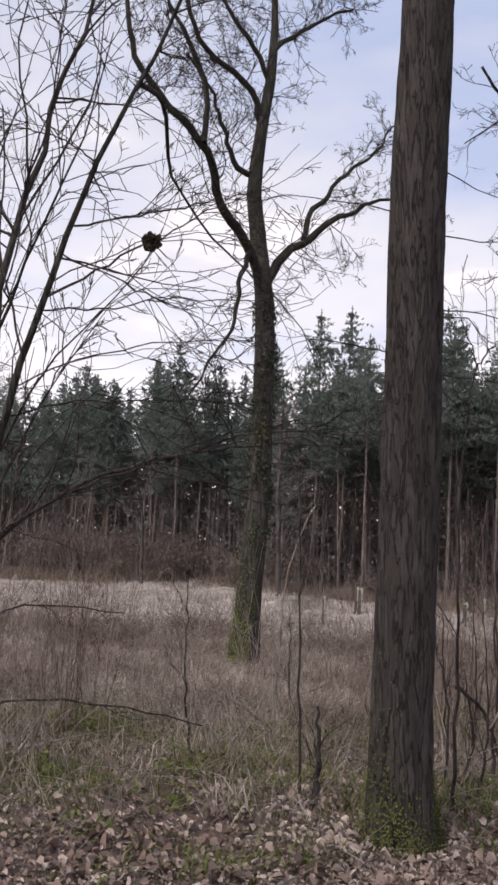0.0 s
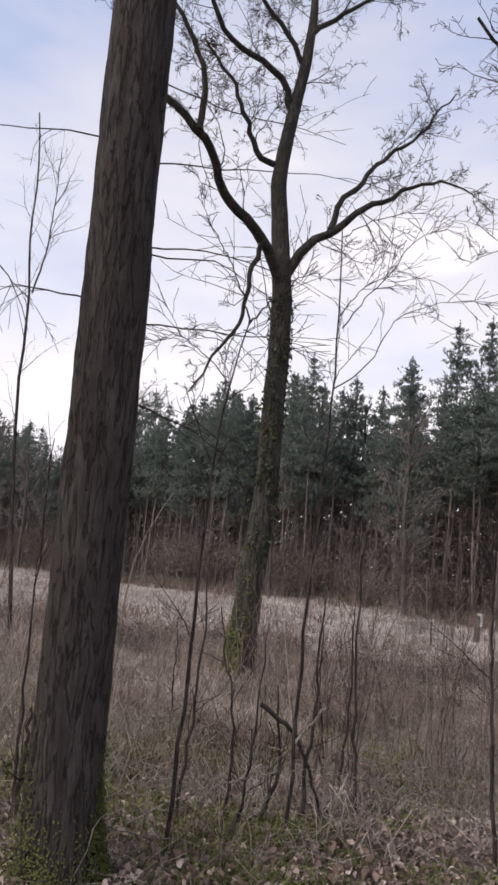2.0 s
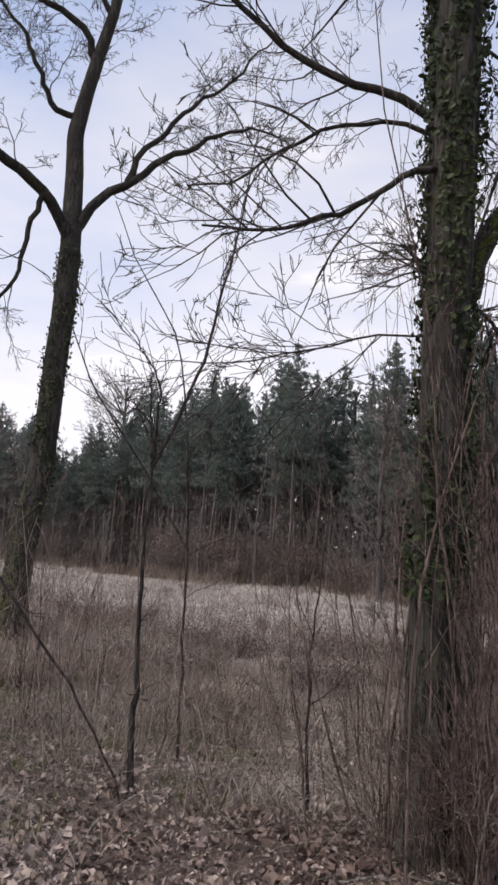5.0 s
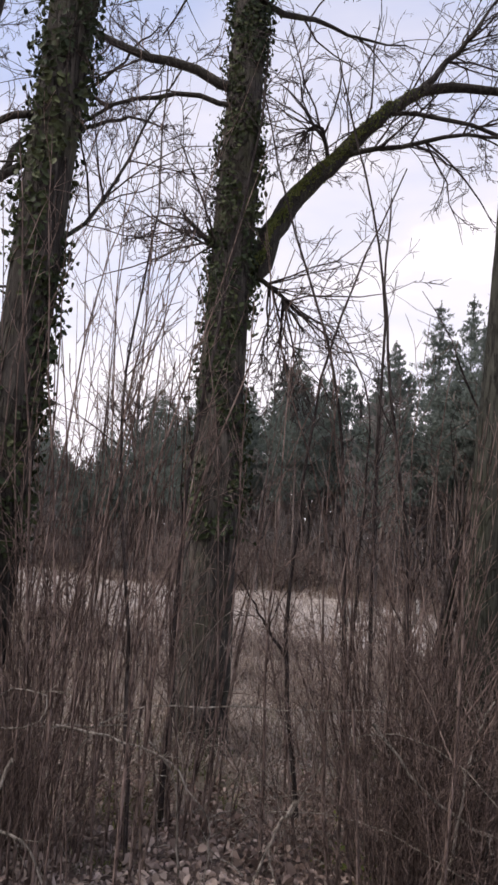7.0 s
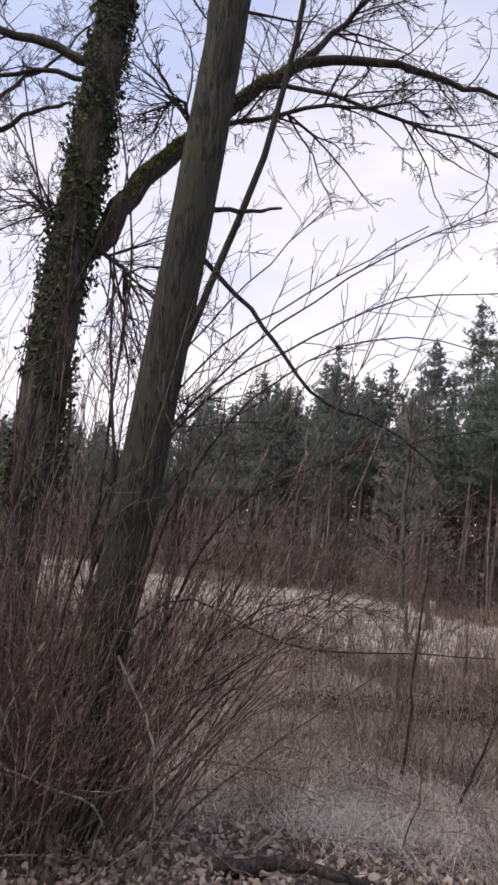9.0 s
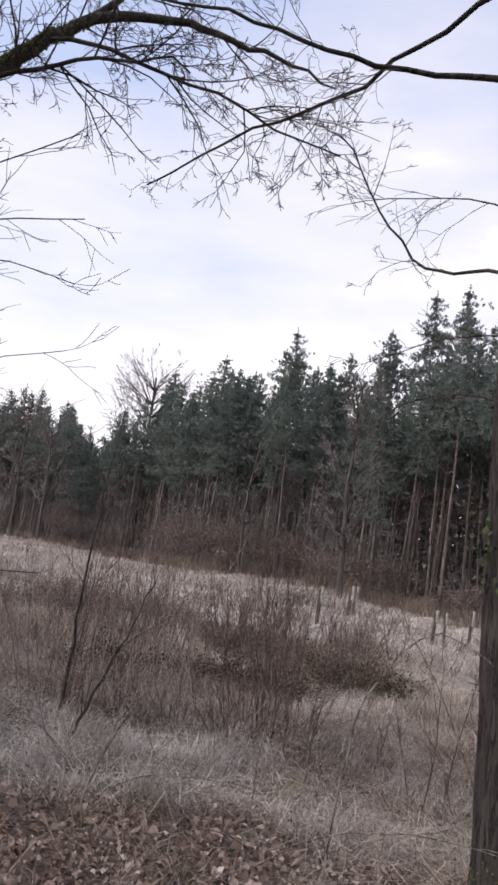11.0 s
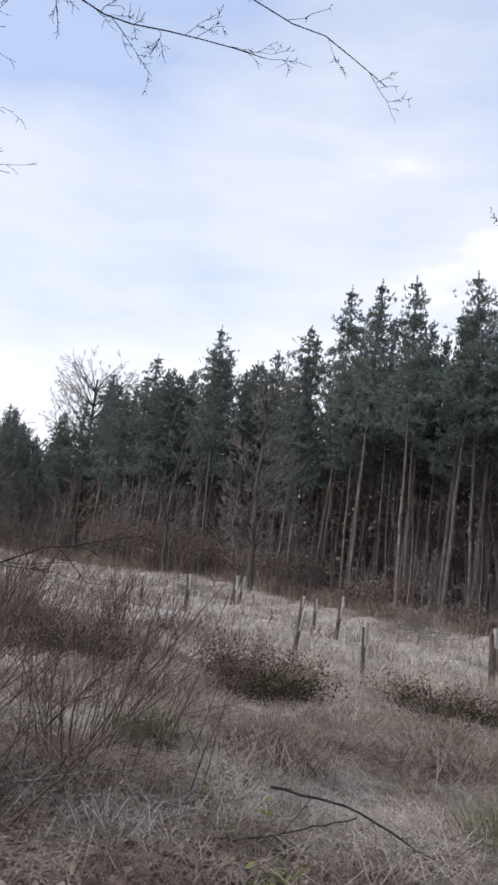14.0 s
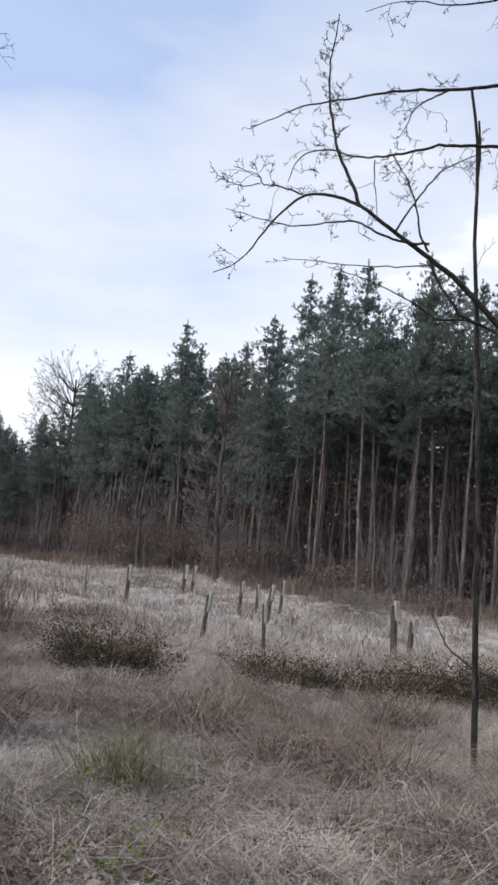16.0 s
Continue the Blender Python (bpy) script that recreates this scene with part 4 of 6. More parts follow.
def leaning_tree():
    rng = np.random.default_rng(25)
    foot = (11.297, 4.5)
    ob = tree("leaning_tree", "leaning smooth grey-green trunk rising from hazel stems", foot)
    z = gz(*foot)
    guide = [(11.28, 4.50, z - 0.15), (11.38, 4.51, z + 1.0), (11.47, 4.515, z + 2.0), (11.60, 4.525, z + 3.6), (11.715, 4.53, z + 5.2), (11.98, 4.6, z + 8.5), (12.2, 4.7, z + 11)]
    line, rad, q = add_trunk(ob, guide, [0.130, 0.127, 0.124, 0.121, 0.114, 0.10, 0.08, 0.05], GREY_BARK, furrow=0.005, flare=0.05, segs=32, step=0.06, seed=12, knots=7)
    tw = []
    stems = [guided([(11.6, 4.62, 3.1), (11.8, 4.7, 3.12), (12.14, 4.78, 3.22)], 0.020, 0.009, 9, rng, 0.008),
             guided([(11.15, 4.7, -0.6), (11.25, 4.75, 0.6), (11.5, 4.8, 2.0), (11.9, 4.9, 3.2), (12.15, 5.0, 4.6), (12.3, 5.1, 6.5)], 0.032, 0.016, 16, rng, 0.012)]
    stems.append(guided([(11.55, 4.62, 2.9), (11.85, 4.58, 2.61), (12.09, 4.55, 2.35), (12.29, 4.55, 2.16), (12.41, 4.55, 1.91), (12.72, 4.55, 1.87), (12.96, 4.55, 1.77), (13.17, 4.55, 1.6)], 0.018, 0.006, 18, rng, 0.006))
    for st in stems:
        add_limb(ob, st, GREY_BARK if st is stems[1] else DARK_BARK, 8)
    sprout(rng, stems[2], 8, 0.3, 1.0, (0.2, 0.5), (0.4, 0.9), 0.14, 0.0, 2, tw)
    sprout(rng, stems[1], 14, 0.3, 1.0, (0.4, 1.4), (0.4, 0.9), 0.14, 0.02, 2, tw)
    crown(ob, rng, line, rad, q, (7.5, 10.5), 5, (2, 3.4), GREY_BARK)
    sprout(rng, (line[len(line) // 2:], rad[len(line) // 2:]), 34, 0.0, 0.6, (0.6, 2.0), (0.6, 1.3), 0.16, 0.0, 3, tw, 6, 0.009, 4, 0.0024)
    add_twigs(ob, tw, TWIG_BARK, 3)


def big_oak():
    rng = np.random.default_rng(26)
    foot = (16.329, 3.923)
    ob = tree("oak_tree", "thick oak trunk with ivy climbing one side and mossy foot", foot)
    line, rad, q = add_trunk(ob, straight(foot, (-0.0415, 0.001), 12.5, 7, rng, 0.006), [0.244, 0.224, 0.203, 0.184, 0.165, 0.15, 0.13, 0.10], OAK_BARK, furrow=0.014, flare=0.07, segs=60, step=0.045, seed=15, freq=12)
    add_ivy_stems(ob, rng, line, rad, q, 8, 0.0, 5)
    add_ivy(ob, rng, line, rad, q, 4200, 1.2, 7, "ivy leaves along one side", (-0.2, 0.42), (0.014, 0.033), 0.045)
    add_ivy(ob, rng, line, rad, q, 650, 1.7, 2.8, "ivy leaves in a band", None, (0.013, 0.030), 0.03)
    tw = []
    for h, d, ln in [(2.3, (1, -0.1, 0.3), 0.9), (2.6, (1, 0.1, 0.5), 1.2), (2.9, (1, -0.2, 0.7), 1.3), (3.2, (1, 0.2, 0.6), 1.4), (3.5, (1, 0, 0.7), 1.4), (3.9, (1, 0.1, 0.6), 1.3), (4.3, (1, 0.2, 0.2), 1.0), (4.7, (1, 0.2, 0.4), 1.2),
                     (3.0, (-1, 0.2, 0.1), 0.8), (3.6, (-1, 0.1, 0.5), 1.1), (2.6, (-1, 0.3, 0.3), 0.8)]:
        p = np.array([np.interp(h, q, line[:, i]) for i in range(3)])
        st = wander(rng, p + np.array(d) * 0.15, d, ln, 9, 0.12, -0.06, 0.0065, 0.002)
        tw.append(st)
        sprout(rng, st, 10, 0.15, 1.0, (0.2, 0.6), (0.4, 1.0), 0.16, -0.06, 2, tw, 6, 0.006, 3, 0.0012)
    arms = [guided([(16.05, 4.3, 3.75), (15.77, 4.5, 3.92), (15.46, 4.6, 3.93), (15.17, 4.6, 3.95), (14.3, 4.7, 4.3), (13.6, 4.8, 4.4)], 0.022, 0.008, 16, rng, 0.012),
            guided([(16.0, 4.35, 4.4), (15.5, 4.8, 4.2), (15.2, 5.0, 4.0), (14.4, 5.2, 3.7), (13.8, 5.3, 3.3)], 0.020, 0.006, 14, rng, 0.015),
            guided([(16.1, 4.3, 2.55), (15.72, 5, 2.78), (15.5, 5, 3.08), (15.32, 5, 3.38), (15.11, 5, 3.68)], 0.012, 0.005, 14, rng, 0.01),
            guided([(15.95, 4.1, 5.6), (16.8, 4.4, 4.95), (17.5, 4.6, 4.2), (17.95, 4.6, 3.92), (18.32, 4.6, 3.86), (18.68, 4.6, 3.84), (18.98, 4.6, 3.77)], 0.011, 0.003, 18, rng, 0.012),
            guided([(15.95, 4.1, 6.2), (17.4, 4.5, 5.4), (18.57, 4.8, 4.48), (18.98, 4.8, 4.25), (19.45, 4.8, 4.11), (19.8, 4.8, 3.8)], 0.009, 0.003, 18, rng, 0.012)]
    for st in arms:
        add_limb(ob, st, DARK_BARK, 7)
        sprout(rng, st, 18, 0.25, 1.0, (0.25, 0.9), (0.4, 1.1), 0.18, -0.02, 3, tw, 6, 0.008, 4, 0.0014)
    crown(ob, rng, line, rad, q, (7, 11), 7, (2.5, 4.5), OAK_BARK, 0.2)
    add_twigs(ob, tw, TWIG_BARK, 3)
    k = 7000
    a, h = np.where(rng.random(k) < 0.6, rng.normal(6.0, 0.3, k), rng.normal(4.6, 1.3, k)), rng.exponential(0.26, k)
    r = 0.250 + 0.08 * np.exp(-h / 0.2) + rng.normal(0, 0.012, k)
    pos = np.stack([np.cos(a) * r, np.sin(a) * r, h - 0.03], 1)
    part("moss_growth", leaves("moss", rng, pos, np.stack([np.cos(a), np.sin(a), np.full(k, 0.6)], 1), rng.uniform(0.004, 0.009, k)), TRUNK_MOSS, ob, "green moss round the foot")


def young_tree():
    rng = np.random.default_rng(27)
    foot = (25.1, 7.2)
    ob = tree("young_tree", "young bare tree with long crooked branches and fine twigs", foot)
    z = gz(*foot)
    trunk = guided([(25.1, 7.2, z - 0.1), (25.05, 7.2, z + 1.5), (25.1, 7.2, 2.0), (25.0, 7.15, 4.2), (24.95, 7.1, 5.6), (24.9, 7.1, 7.5)], 0.075, 0.02, 22, rng, 0.012)
    add_limb(ob, trunk, DARK_BARK, 10, "trunk")
    y = 7.0
    runs = [([(25.08, 1.6), (24.38, 2.32), (23.91, 2.80), (23.53, 3.19), (23.20, 3.44), (22.93, 3.62), (22.63, 3.81), (22.43, 3.91), (22.09, 3.90), (21.91, 3.71), (21.76, 3.53), (21.61, 3.27), (21.49, 3.14), (21.30, 3.06)], 0.040, 0.004, 12),
            ([(22.63, 3.81), (22.53, 4.07), (22.40, 4.32), (22.35, 4.58), (22.29, 4.87), (22.27, 5.28), (22.32, 5.53), (22.34, 5.8)], 0.018, 0.005, 16),
            ([(24.95, 5.40), (24.35, 5.23), (23.91, 5.15), (23.47, 5.09), (23.03, 5.03), (22.71, 4.96), (22.29, 4.87), (22.00, 4.78), (21.74, 4.61), (21.55, 4.55)], 0.024, 0.004, 20),
            ([(24.98, 4.60), (24.36, 4.54), (23.87, 4.51), (23.38, 4.47), (23.00, 4.39), (22.76, 4.30), (22.55, 4.30), (22.40, 4.37), (22.18, 4.37), (22.06, 4.32), (21.98, 4.17), (21.94, 4.03)], 0.022, 0.004, 18),
            ([(23.30, 3.47), (22.98, 3.49), (22.77, 3.58), (22.59, 3.67), (22.34, 3.62), (22.02, 3.58), (21.80, 3.59), (21.53, 3.67), (21.37, 3.70)], 0.013, 0.003, 10),
            ([(22.09, 3.90), (21.89, 3.97), (21.68, 3.96), (21.68, 4.07), (21.56, 4.10), (21.42, 4.12)], 0.009, 0.003, 8),
            ([(21.68, 3.96), (21.52, 3.94), (21.35, 3.97)], 0.006, 0.003, 4),
            ([(23.30, 3.40), (23.22, 3.50), (23.20, 3.78), (23.13, 3.97), (23.04, 4.19), (22.92, 4.33)], 0.012, 0.003, 8),
            ([(22.98, 3.58), (23.08, 3.77), (23.21, 3.98), (23.39, 4.22), (23.65, 4.38), (23.86, 4.48)], 0.011, 0.004, 8),
            ([(24.40, 2.28), (24.07, 2.62), (23.86, 2.71), (23.62, 2.78), (23.41, 2.74), (23.19, 2.91), (22.90, 3.03), (22.68, 3.12), (22.36, 3.19)], 0.014, 0.003, 8),
            ([(23.36, 3.30), (22.99, 3.23), (22.57, 3.23), (22.25, 3.24), (21.93, 3.25)], 0.007, 0.003, 4),
            ([(23.86, 2.71), (23.62, 2.80), (23.53, 2.91), (23.39, 3.17), (23.30, 3.36)], 0.016, 0.010, 3),
            ([(22.76, 4.30), (22.76, 4.09), (22.80, 3.86), (22.80, 3.69)], 0.007, 0.003, 3),
            ([(23.47, 5.08), (23.25, 4.97), (23.09, 4.81), (23.06, 4.68), (22.97, 4.54)], 0.010, 0.003, 6),
            ([(24.93, 6.30), (24.2, 6.15), (23.5, 5.98), (23.0, 6.02), (22.6, 5.85)], 0.014, 0.003, 12)]
    tw = []
    for pts, r0, r1, kids in runs:
        st = guided([(px, y + rng.normal(0, 0.02), pz) for px, pz in pts], r0, r1, 4 * len(pts), rng, 0.004)
        add_limb(ob, st, DARK_BARK, 6)
        sprout(rng, st, kids, 0.25, 1.0, (0.15, 0.55), (0.6, 1.3), 0.34, 0.0, 3, tw, 7, 0.008, 4, 0.0022)
    add_twigs(ob, tw, TWIG_BARK, 3)


def slim_pole():
    """A straight thin stem beside the young tree."""
    rng = np.random.default_rng(29)
    foot = (23.86, 7.05)
    ob = tree("young_tree", "slim straight bare stem with a broken top", foot)
    st = guided([(23.86, 7.05, gz(*foot) - 0.1), (23.84, 7.05, 0.6), (23.82, 7.05, 2.07), (23.79, 7.05, 2.82), (23.74, 7.05, 3.59), (23.75, 7.05, 4.04), (23.77, 7.05, 4.57), (23.68, 7.05, 5.12)], 0.030, 0.014, 26, rng, 0.004)
    add_limb(ob, st, DARK_BARK, 9, "trunk")
    spur = guided([(23.76, 7.05, 4.2), (23.78, 7.05, 4.5), (23.76, 7.05, 4.8)], 0.014, 0.010, 8)
    add_limb(ob, spur, DARK_BARK, 6)
    tw = sprout(rng, st, 12, 0.3, 0.9, (0.2, 0.7), (0.7, 1.3), 0.25, 0.0, 2, None, 6, 0.008, 3, 0.002)
    add_twigs(ob, tw, TWIG_BARK, 3)


near_oak()
mid_oak()
ivy_tree_one()
ivy_tree_two()
leaning_tree()
big_oak()
young_tree()
slim_pole()

# ---------------------------------------------------------------- hazel and saplings


def stool(name, label, foot, count, spread, height, tilt, seed, bias=(0, 0), group="hazel stools", r=(0.0035, 0.011), bend=0.0):
    """A many-stemmed shrub: every thick stem is a part, the fine ones are joined."""
    rng = np.random.default_rng(seed)
    ob = thing(name, label, "shrub", (foot[0], foot[1], gz(*foot)), group)
    fine = []
    for k in range(count):
        a, d = rng.uniform(0, 6.28), abs(rng.normal(0, spread))
        p = (foot[0] + math.cos(a) * d, foot[1] + math.sin(a) * d, gz(foot[0] + math.cos(a) * d, foot[1] + math.sin(a) * d) - 0.05)
        t = abs(rng.normal(0, tilt))
        dr = (math.cos(a) * t + bias[0], math.sin(a) * t + bias[1], 1.0)
        rr = rng.uniform(*r)
        st = wander(rng, p, dr, rng.uniform(*height), 10, 0.055, -bend * rng.uniform(0.4, 1.4), rr, rr * 0.25)
        if rr > r[0] + 0.6 * (r[1] - r[0]):
            part("stem", tubes("stem", [st], 6, ob.matrix_world.translation), HAZEL_BARK, ob)
        else:
            fine.append(st)
        sprout(rng, st, 5, 0.3, 1.0, (0.25, 0.9), (0.25, 0.8), 0.12, 0.01, 2, fine, 5, 0.007, 2, 0.0014)
    part("thin_stem_growth", tubes("thin_stems", fine, 4, ob.matrix_world.translation), HAZEL_BARK, ob)
    return ob


HZ = "dense stand of thin upright bare hazel stems"
stool("hazel_shrub", HZ, (8.95, 4.35), 90, 0.45, (1.2, 4.6), 0.09, 31)
stool("hazel_shrub", HZ, (9.75, 4.6), 22, 0.5, (0.9, 3.8), 0.11, 32)
stool("hazel_shrub", HZ, (10.85, 4.25), 60, 0.36, (0.8, 3.4), 0.14, 33)
stool("hazel_shrub", "dense low brown brush of fine shoots round the leaning tree", (11.0, 4.1), 190, 0.36, (0.25, 1.35), 0.20, 39, r=(0.002, 0.006))
stool("hazel_shrub", "dense low brown brush of fine shoots round the ivy trunk", (8.75, 4.15), 120, 0.34, (0.25, 1.1), 0.20, 40, r=(0.002, 0.006))
stool("hazel_shrub", "hazel with long stems arching out over the grass", (11.4, 4.45), 66, 0.22, (1.2, 3.4), 0.22, 34, (0.38, 0.05), bend=0.045)
stool("hazel_shrub", HZ, (9.2, 6.4), 26, 0.6, (1.0, 3.2), 0.12, 35)
stool("thicket_shrub", "fan of bare brown shoots beside the thick oak", (17.25, 4.9), 62, 0.5, (0.8, 2.3), 0.30, 36, (0.30, 0.05), "thicket shrubs", (0.004, 0.012), 0.01)
stool("thicket_shrub", "low tangle of bare brown shoots in rough grass", (18.1, 6.2), 46, 0.6, (0.6, 1.6), 0.30, 37, (0.1, 0.0), "thicket shrubs", (0.003, 0.008))
stool("thicket_shrub", "low tangle of bare brown shoots in rough grass", (15.2, 7.6), 70, 0.8, (0.6, 1.5), 0.30, 38, (0.0, 0.0), "thicket shrubs", (0.003, 0.008))

for spot, seed in (((15.6, 13.5), 257), ((17.0, 15.6), 258), ((15.0, 17.0), 259), ((13.2, 14.2), 260)):
    stool("thicket_shrub", "grey-brown bare bush of fine shoots in the clearing", spot, 46, 0.55, (0.8, 2.2), 0.24, seed, (0.04, 0.0), "thicket shrubs", (0.005, 0.012))
for spot, seed in (((0.35, 6.6), 251), ((1.3, 7.6), 252), ((-0.6, 7.2), 253), ((4.6, 6.4), 254), ((6.0, 7.4), 255), ((13.4, 7.0), 256)):
    stool("thicket_shrub", "loose clump of thin upright bare brown shoots", spot, 22, 0.35, (0.8, 2.6), 0.13, seed, (0.03, 0.0), "thicket shrubs", (0.003, 0.008))


def sapling(foot, top, r0, seed, label="thin bare sapling with a few side shoots", kids=7):
    rng = np.random.default_rng(seed)
    z = gz(*foot)
    ob = thing("sapling", label, "sapling", (foot[0], foot[1], z), "saplings in the rough grass")
    p0, p1 = np.array((foot[0], foot[1], z - 0.05)), np.array((top[0], top[1], z + top[2]))
    mid = (p0 + p1) / 2 + rng.normal(0, 0.05, 3)
    st = guided([p0, mid, p1], r0, r0 * 0.3, 16, rng, 0.008)
    add_limb(ob, st, TWIG_BARK, 6, "stem")
    tw = []
    sprout(rng, st, kids, 0.2, 1.0, (0.25, 0.7), (0.3, 0.9), 0.13, 0.02, 2, tw, 6, 0.008, 3)
    add_twigs(ob, tw, TWIG_BARK, 3)


SAPLINGS = [((2.41, 4.77), (2.45, 4.8, 0.62), 0.028), ((3.66, 5.12), (3.55, 5.1, 1.35), 0.012), ((3.9, 5.24), (4.0, 5.3, 0.85), 0.016), 
            ((4.69, 6.48), (4.6, 6.4, 1.3), 0.014), ((4.7, 6.1), (4.8, 6.2, 1.4), 0.013), ((4.68, 5.6), (4.7, 5.7, 2.0), 0.014), ((3.38, 5.3), (3.5, 5.4, 1.8), 0.013),
            ((3.64, 4.72), (3.8, 4.8, 1.2), 0.011), ((4.18, 5.23), (4.3, 5.3, 1.6), 0.015), ((2.4, 4.94), (2.4, 5.0, 2.2), 0.011), 
            ((1.93, 5.83), (1.9, 5.9, 1.4), 0.010), ((8.06, 4.96), (8.1, 5.0, 1.7), 0.012),
            ((13.47, 6.62), (13.65, 6.6, 2.6), 0.015), ((13.67, 5.89), (14.2, 5.9, 1.3), 0.014), ((16.66, 4.81), (17.2, 4.9, 2.0), 0.014), ((3.51, 7.5), (3.5, 7.5, 1.2), 0.011)]
for i, (a, b, r) in enumerate(SAPLINGS):
    sapling(a, b, r, 200 + i)


def arching_tree():
    rng = np.random.default_rng(28)
    foot = (0.02, 3.25)
    ob = tree("arching_tree", "thin young tree with long arching bare branches", foot)
    stem = guided([(0.02, 3.25, gz(*foot) - 0.05), (0.06, 3.22, 0.9), (0.15, 3.2, 1.44), (0.28, 3.2, 2.21), (0.43, 3.2, 2.70), (0.50, 3.2, 3.04), (0.72, 3.2, 3.53), (0.91, 3.2, 4.0), (1.0, 3.2, 4.6)], 0.022, 0.006, 26, rng, 0.004)
    add_limb(ob, stem, DARK_BARK, 8, "trunk")
    second = guided([(-0.1, 3.6, gz(-0.1, 3.6) - 0.05), (0.0, 3.7, 1.2), (0.2, 3.9, 2.6), (0.45, 4.1, 3.8), (0.8, 4.3, 5.2)], 0.03, 0.008, 20, rng, 0.01)
    add_limb(ob, second, DARK_BARK, 8, "stem")
    arms = [([(0.12, 3.2, 1.35), (0.2, 3.2, 1.52), (0.46, 3.2, 1.71), (0.68, 3.2, 1.83), (0.99, 3.2, 1.92), (1.38, 3.2, 1.99), (1.9, 3.2, 2.01)], 0.011),
            ([(0.12, 3.22, 1.35), (0.21, 3.3, 1.47), (0.39, 3.3, 1.66), (0.66, 3.3, 1.79), (1.0, 3.3, 1.93), (1.31, 3.3, 2.01)], 0.011),
            ([(0.36, 3.2, 2.5), (0.59, 3.2, 2.67), (0.80, 3.2, 2.82), (1.0, 3.2, 2.97), (1.27, 3.2, 3.13)], 0.006),
            ([(0.43, 3.2, 2.7), (0.64, 3.2, 2.64), (0.86, 3.2, 2.57), (1.1, 3.2, 2.48)], 0.004),
            ([(0.26, 3.2, 2.12), (0.49, 3.3, 2.28), (0.8, 3.3, 2.39), (1.3, 3.3, 2.47)], 0.004),
            ([(0.47, 3.2, 2.83), (0.77, 3.2, 2.94), (1.13, 3.2, 3.09), (1.35, 3.2, 3.16)], 0.005),
            ([(0.54, 3.2, 3.13), (0.42, 3.2, 3.19), (0.28, 3.2, 3.21), (0.15, 3.2, 3.18)], 0.004),
            ([(0.30, 3.2, 2.25), (0.1, 3.2, 3.0), (0.27, 3.2, 3.39), (0.45, 3.2, 3.51), (0.64, 3.2, 3.64)], 0.005),
            ([(0.18, 3.2, 1.6), (0.36, 3.2, 2.01), (0.49, 3.2, 2.35), (0.33, 3.2, 2.47)], 0.006),
            ([(0.72, 3.2, 3.53), (0.94, 3.6, 3.75), (1.13, 4.2, 3.68), (1.46, 4.4, 3.41), (1.79, 4.4, 3.18), (1.99, 4.4, 3.08), (2.14, 4.4, 2.88), (2.24, 4.4, 2.61)], 0.014),
            ([(0.35, 3.2, 2.45), (0.6, 3.3, 2.52), (0.95, 3.3, 2.62), (1.5, 3.4, 2.72)], 0.004),
            ([(0.22, 3.2, 2.0), (0.5, 3.3, 2.1), (0.9, 3.4, 2.18), (1.4, 3.4, 2.2)], 0.004)]
    tw = []
    for pts, r in arms:
        st = guided(pts, r, 0.002, 18, rng, 0.006)
        add_limb(ob, st, TWIG_BARK, 6)
        sprout(rng, st, 11, 0.1, 1.0, (0.3, 1.1), (0.25, 0.85), 0.15, -0.01, 3, tw, 8, 0.006, 3, 0.0016)
    sprout(rng, second, 26, 0.35, 1.0, (0.8, 2.2), (0.5, 1.2), 0.13, -0.02, 3, tw, 9, 0.006, 4, 0.0021)
    sprout(rng, stem, 36, 0.3, 1.0, (0.4, 1.4), (0.4, 1.1), 0.14, -0.01, 3, tw, 8, 0.006, 3, 0.0014)
    add_twigs(ob, tw, TWIG_BARK, 3)
    k = 260
    d = rng.normal(0, 1, (k, 3))
    d /= np.linalg.norm(d, axis=1, keepdims=True)
    pos = np.array((0.8, 3.2, 2.82 - gz(*foot))) - (foot[0], foot[1], 0) + d * rng.uniform(0.0, 0.042, (k, 1))
    part("leaf_ball", leaves("leaf_ball", rng, pos, d + rng.normal(0, 0.4, d.shape), rng.uniform(0.010, 0.020, k)), BRAMBLE, ob, "ball of dead brown leaves")


arching_tree()


